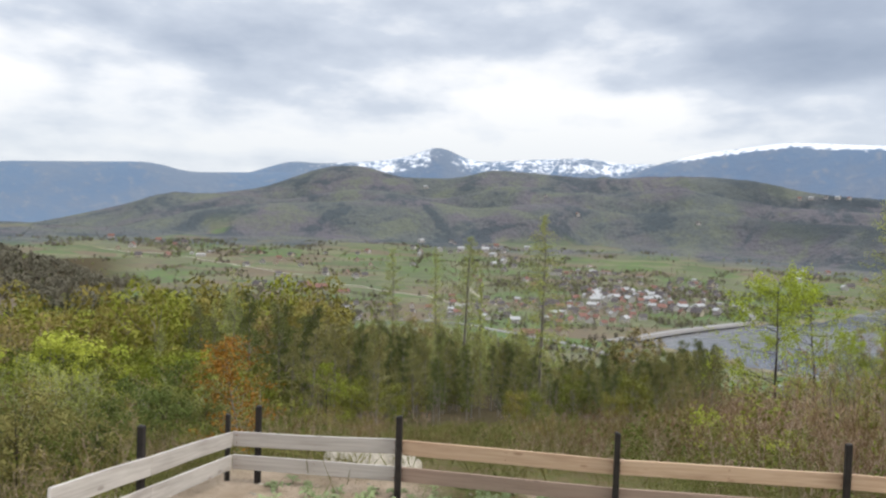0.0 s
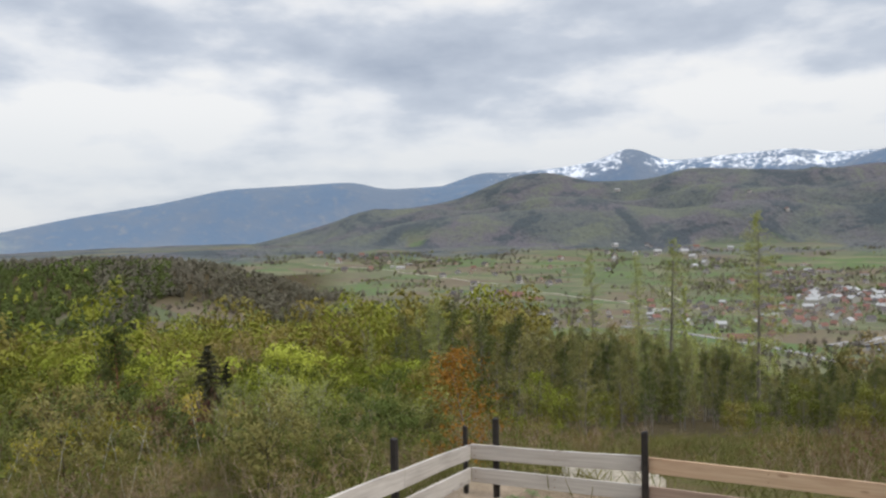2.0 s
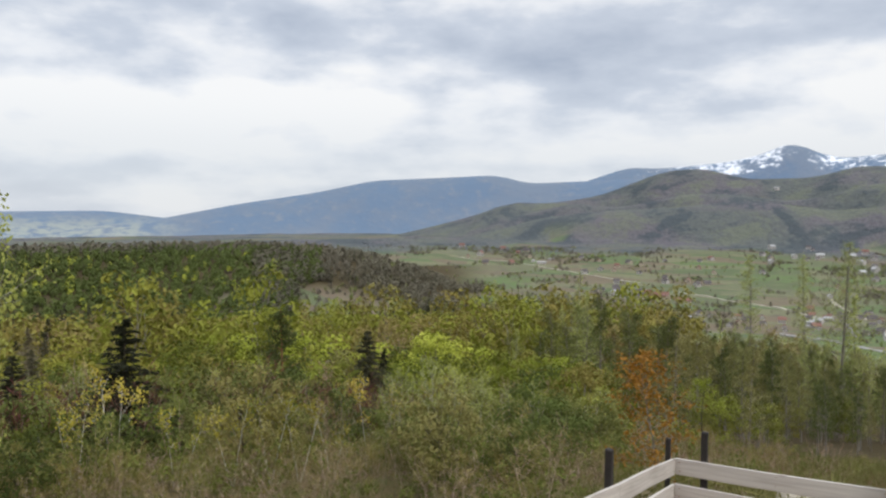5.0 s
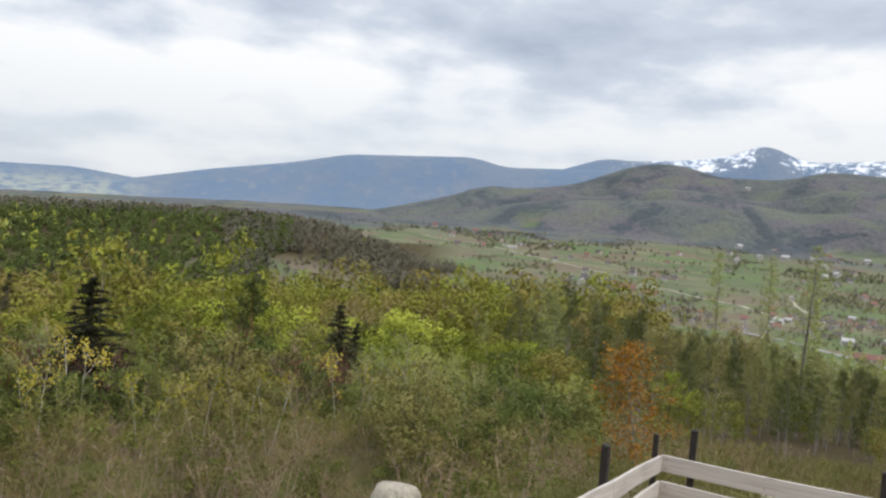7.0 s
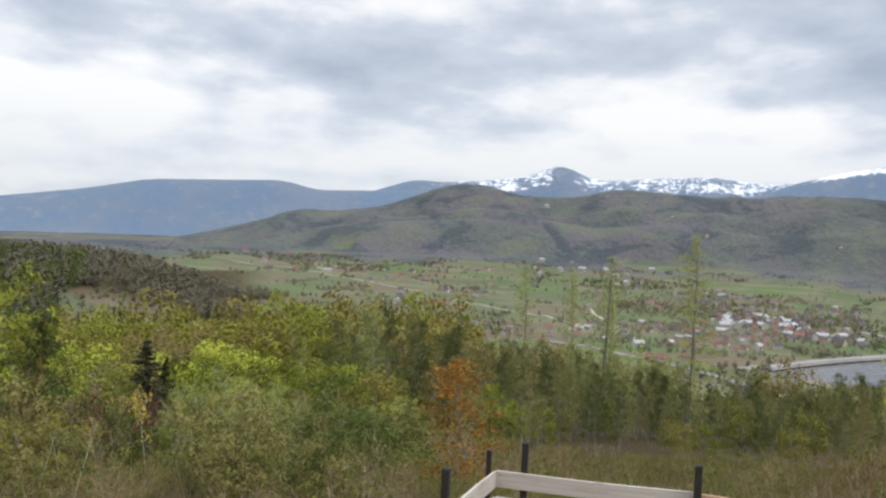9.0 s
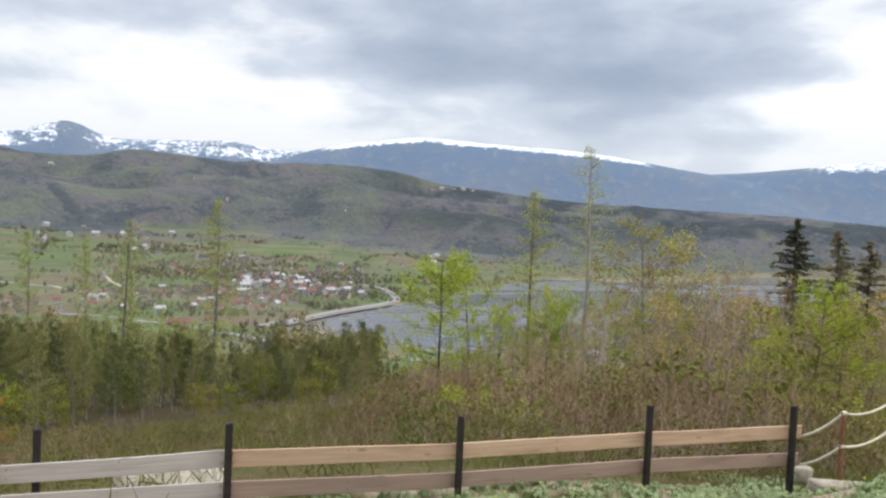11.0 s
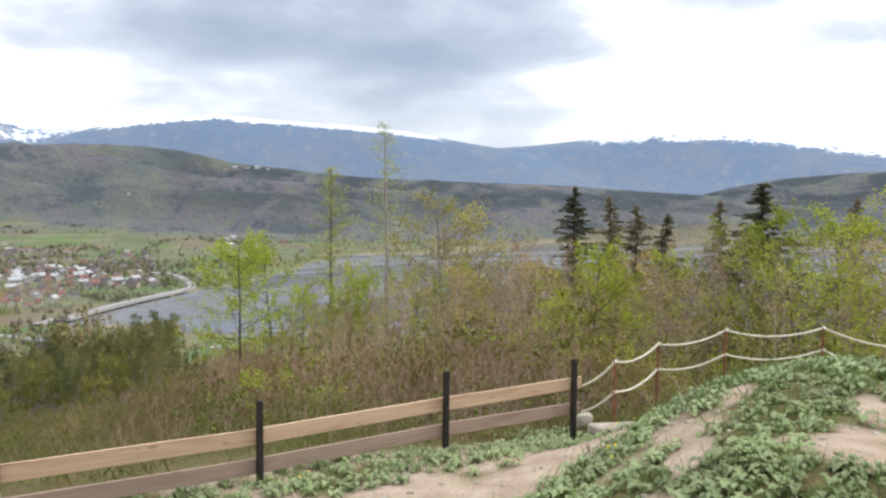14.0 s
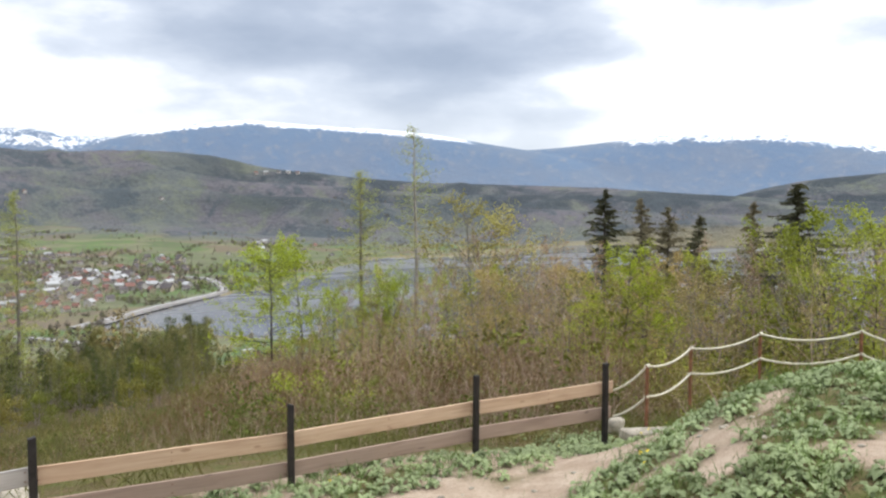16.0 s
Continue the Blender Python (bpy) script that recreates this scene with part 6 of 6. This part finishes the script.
# ---------------------------------------------------------------- herbs, grass and litter close by
def weed(seed, n, size):
    """A rosette of soft pointed leaves, arching outwards."""
    w = Wood(seed)
    g = w.rng
    for k in range(n):
        an, L = k * 2.4 + g.uniform(-0.4, 0.4), size * g.uniform(0.55, 1.15)
        out, lift = np.array([math.cos(an), math.sin(an), 0]), g.uniform(0.5, 1.5)
        side = np.array([-math.sin(an), math.cos(an), 0])
        h0 = g.uniform(0.02, 0.9) * size
        rows = []
        for t, wd in ((0, 0.06), (0.3, 0.30), (0.62, 0.34), (1.0, 0.02)):
            c = out * (0.15 + t) * L + np.array([0, 0, h0 + L * (lift * t * 0.6 - 0.75 * t * t)])
            fold = np.array([0, 0, 0.10 * L * (wd > 0.1)])
            rows += [c - side * wd * L + fold, c, c + side * wd * L + fold]
        w.LV.append(np.array(rows))
        i = np.arange(12).reshape(4, 3)
        f = np.concatenate([np.stack([i[:-1, j], i[:-1, j + 1], i[1:, j + 1], i[1:, j]], -1) for j in (0, 1)])
        w.LF.append(f + w.ln)
        w.ln += 12
    w.limb([(0, 0, -0.05), (0, 0, size * 0.9)], 0.006, 0.003, 3)
    return w


def blades(seed, n, size, spread):
    w = Wood(seed)
    g = w.rng
    c = g.normal(size=(n, 3)) * np.array([spread, spread, 0.0]) + np.array([0, 0, size * 0.42])
    w.leaves(c, size, size * 0.03, 0, np.stack([g.normal(size=n) * 0.25, g.normal(size=n) * 0.25, np.full(n, 1.0)], 1))
    return w


def weedy(a, r, x, y, g):
    s = (x - 4.7) * 0.50 - (y - 5.5) * 0.866
    cover = sand_cover(x, y, s)
    along = (np.abs(y - 7.75) < 0.55) & (x > -1.5) & (x < 7.2)
    keep = (g.uniform(size=len(x)) > cover * 1.15) | (along & (g.uniform(size=len(x)) < 0.75))
    path = (np.abs(s + 0.87 - 0.4 * (x - 4.35)) < 0.42) & (x < 8.3)
    return keep & ~(path & (x > 3) & ~along) & ((y < 8.5) | (x > 7.7)) & (x > -1.7) & ((x > 1.2) | (y > 6.9)) & ((x > 1.0) | (g.uniform(size=len(x)) < 0.22))


WEEDS = [weed(k, 8, 0.078) for k in (401, 402, 403)] + [weed(404, 10, 0.06)]
mass("weeds", WEEDS, scatter(401, 9500, (-82, 14), (3.2, 13.5), weedy, (0.65, 1.35)), L_WEED, L_WEED, "grey-green leafy weeds spreading over the sand", "weeds", seed=31)
GRASS = [blades(k, 16, 0.45, 0.16) for k in (411, 412, 413)]


def grassy(a, r, x, y, g):
    return ((y > 8.35) | (x < -2.2) | (r > 13)) & ((fractal(x, y, 3.0, 3, 95) > -0.25) | (r > 16))


mass("grass", GRASS, scatter(402, 3400, (-70, 16), (8.4, 34), grassy, (0.6, 1.3)) + scatter(406, 600, (14, 82), (4.5, 9.5), grassy, (0.5, 1.0)) + scatter(405, 450, (14, 75), (6.5, 26), grassy, (0.6, 1.2)), L_GRASS, L_GRASS, "dry brown and olive grass on the slope", "grass", seed=32)
HERB = [blades(k, 14, 0.16, 0.10) for k in (414, 415)]
mass("turf", HERB, scatter(403, 1700, (-80, 20), (4.5, 9.3), weedy, (0.7, 1.4)), L_WEED, L_FRESHGRASS, "short green grass between the weeds", "grass", seed=33)


def pebbles():
    VV, FF, n = [], [], 0
    g = np.random.default_rng(5)
    src = []
    for k in range(4):
        bm = stone_mesh(40 + k, 1, 0.8, 0.55, 1)
        bm.verts.ensure_lookup_table()
        src.append((np.array([v.co[:] for v in bm.verts]), np.array([[v.index for v in f.verts] for f in bm.faces])))
        bm.free()
    for x, y, z, s in scatter(404, 900, (-80, 12), (3.5, 11.5), lambda a, r, x, y, g: (y < 8.6) & (x > -1.7), (0.008, 0.05)):
        v, f = src[g.integers(4)]
        a = g.uniform(0, 6.28)
        q = np.stack([v[:, 0] * math.cos(a) - v[:, 1] * math.sin(a), v[:, 0] * math.sin(a) + v[:, 1] * math.cos(a), v[:, 2]], 1)
        VV.append(q * s + np.array([x, y, z]))
        FF.append(f + n)
        n += len(v)
    tagged(new("pebbles", mesh_np("pebbles", np.concatenate(VV), np.concatenate(FF), M_STONE)), "small pale stones lying on the sand", "stones", kind="stuff")


pebbles()


def make_dandelion():
    ob = thing("dandelion", (0, 0, 0), "yellow dandelion flower among the weeds", "flower", "dandelions")
    bm = bmesh.new()
    for ring, (rad, lift) in enumerate(((0.028, 0.0), (0.019, 0.006), (0.010, 0.010))):
        for k in range(9):
            a = k / 9 * 6.283 + ring
            c, s = math.cos(a), math.sin(a)
            p = [(c * 0.003, s * 0.003, lift), (c * rad * 0.7 - s * 0.006, s * rad * 0.7 + c * 0.006, lift + 0.004), (c * rad, s * rad, lift + 0.006),
                 (c * rad * 0.7 + s * 0.006, s * rad * 0.7 - c * 0.006, lift + 0.004)]
            bm.faces.new([bm.verts.new(q) for q in p])
    bmesh.ops.translate(bm, vec=(0, 0, 0.17), verts=bm.verts)
    part("petals", bm, M_FLOWER, ob)
    w = Wood(3)
    w.limb([(0, 0, -0.02), (0.005, 0, 0.09), (0, 0, 0.172)], 0.004, 0.003, 5)
    part("stem", mesh_np("stem", w.V[0], w.F[0], L_WEED), None, ob)
    return ob


FLOWER = make_dandelion()
for i, (x, y) in enumerate(((5.35, 5.55), (5.42, 5.5), (5.30, 5.47), (6.9, 6.75), (7.0, 6.85), (7.15, 6.7), (6.75, 6.8), (2.9, 7.7), (3.05, 7.8), (4.7, 7.55), (6.4, 7.9), (5.0, 5.1), (5.38, 5.42))):
    m = Matrix.Translation((x, y, height(x, y) + 0.01)) @ pose(0, 0, 0, 12, 8, i * 50) @ Matrix.Scale(0.8, 4)
    if i:
        copy_thing(FLOWER, m)
    else:
        FLOWER.matrix_basis = m


def dead_branch(x, y, turn, size):
    w = Wood(77)
    g = w.rng
    main = wander(g, (0, 0, 0), (0.8, 0.2, 0.5), 0.9, 6, 0.2, 0.02)
    w.limb(main, 0.014, 0.004, 5)
    for k in (2, 3, 4):
        w.limb(wander(g, main[k], (0.4, g.normal() * 0.6, 0.8), 0.35, 3, 0.25), 0.007, 0.002, 4)
    ob = new("dead_branch", mesh_np("dead_branch", np.concatenate(w.V), np.concatenate(w.F), B_TWIG))
    ob.matrix_basis = Matrix.Translation((x, y, height(x, y) - 0.02)) @ pose(0, 0, 0, 0, 0, turn) @ Matrix.Scale(size, 4)
    tagged(ob, "dry brown dead branch stuck in the sand", "branch")


dead_branch(6.35, 5.35, 30, 0.6)
dead_branch(6.6, 5.9, 100, 0.5)
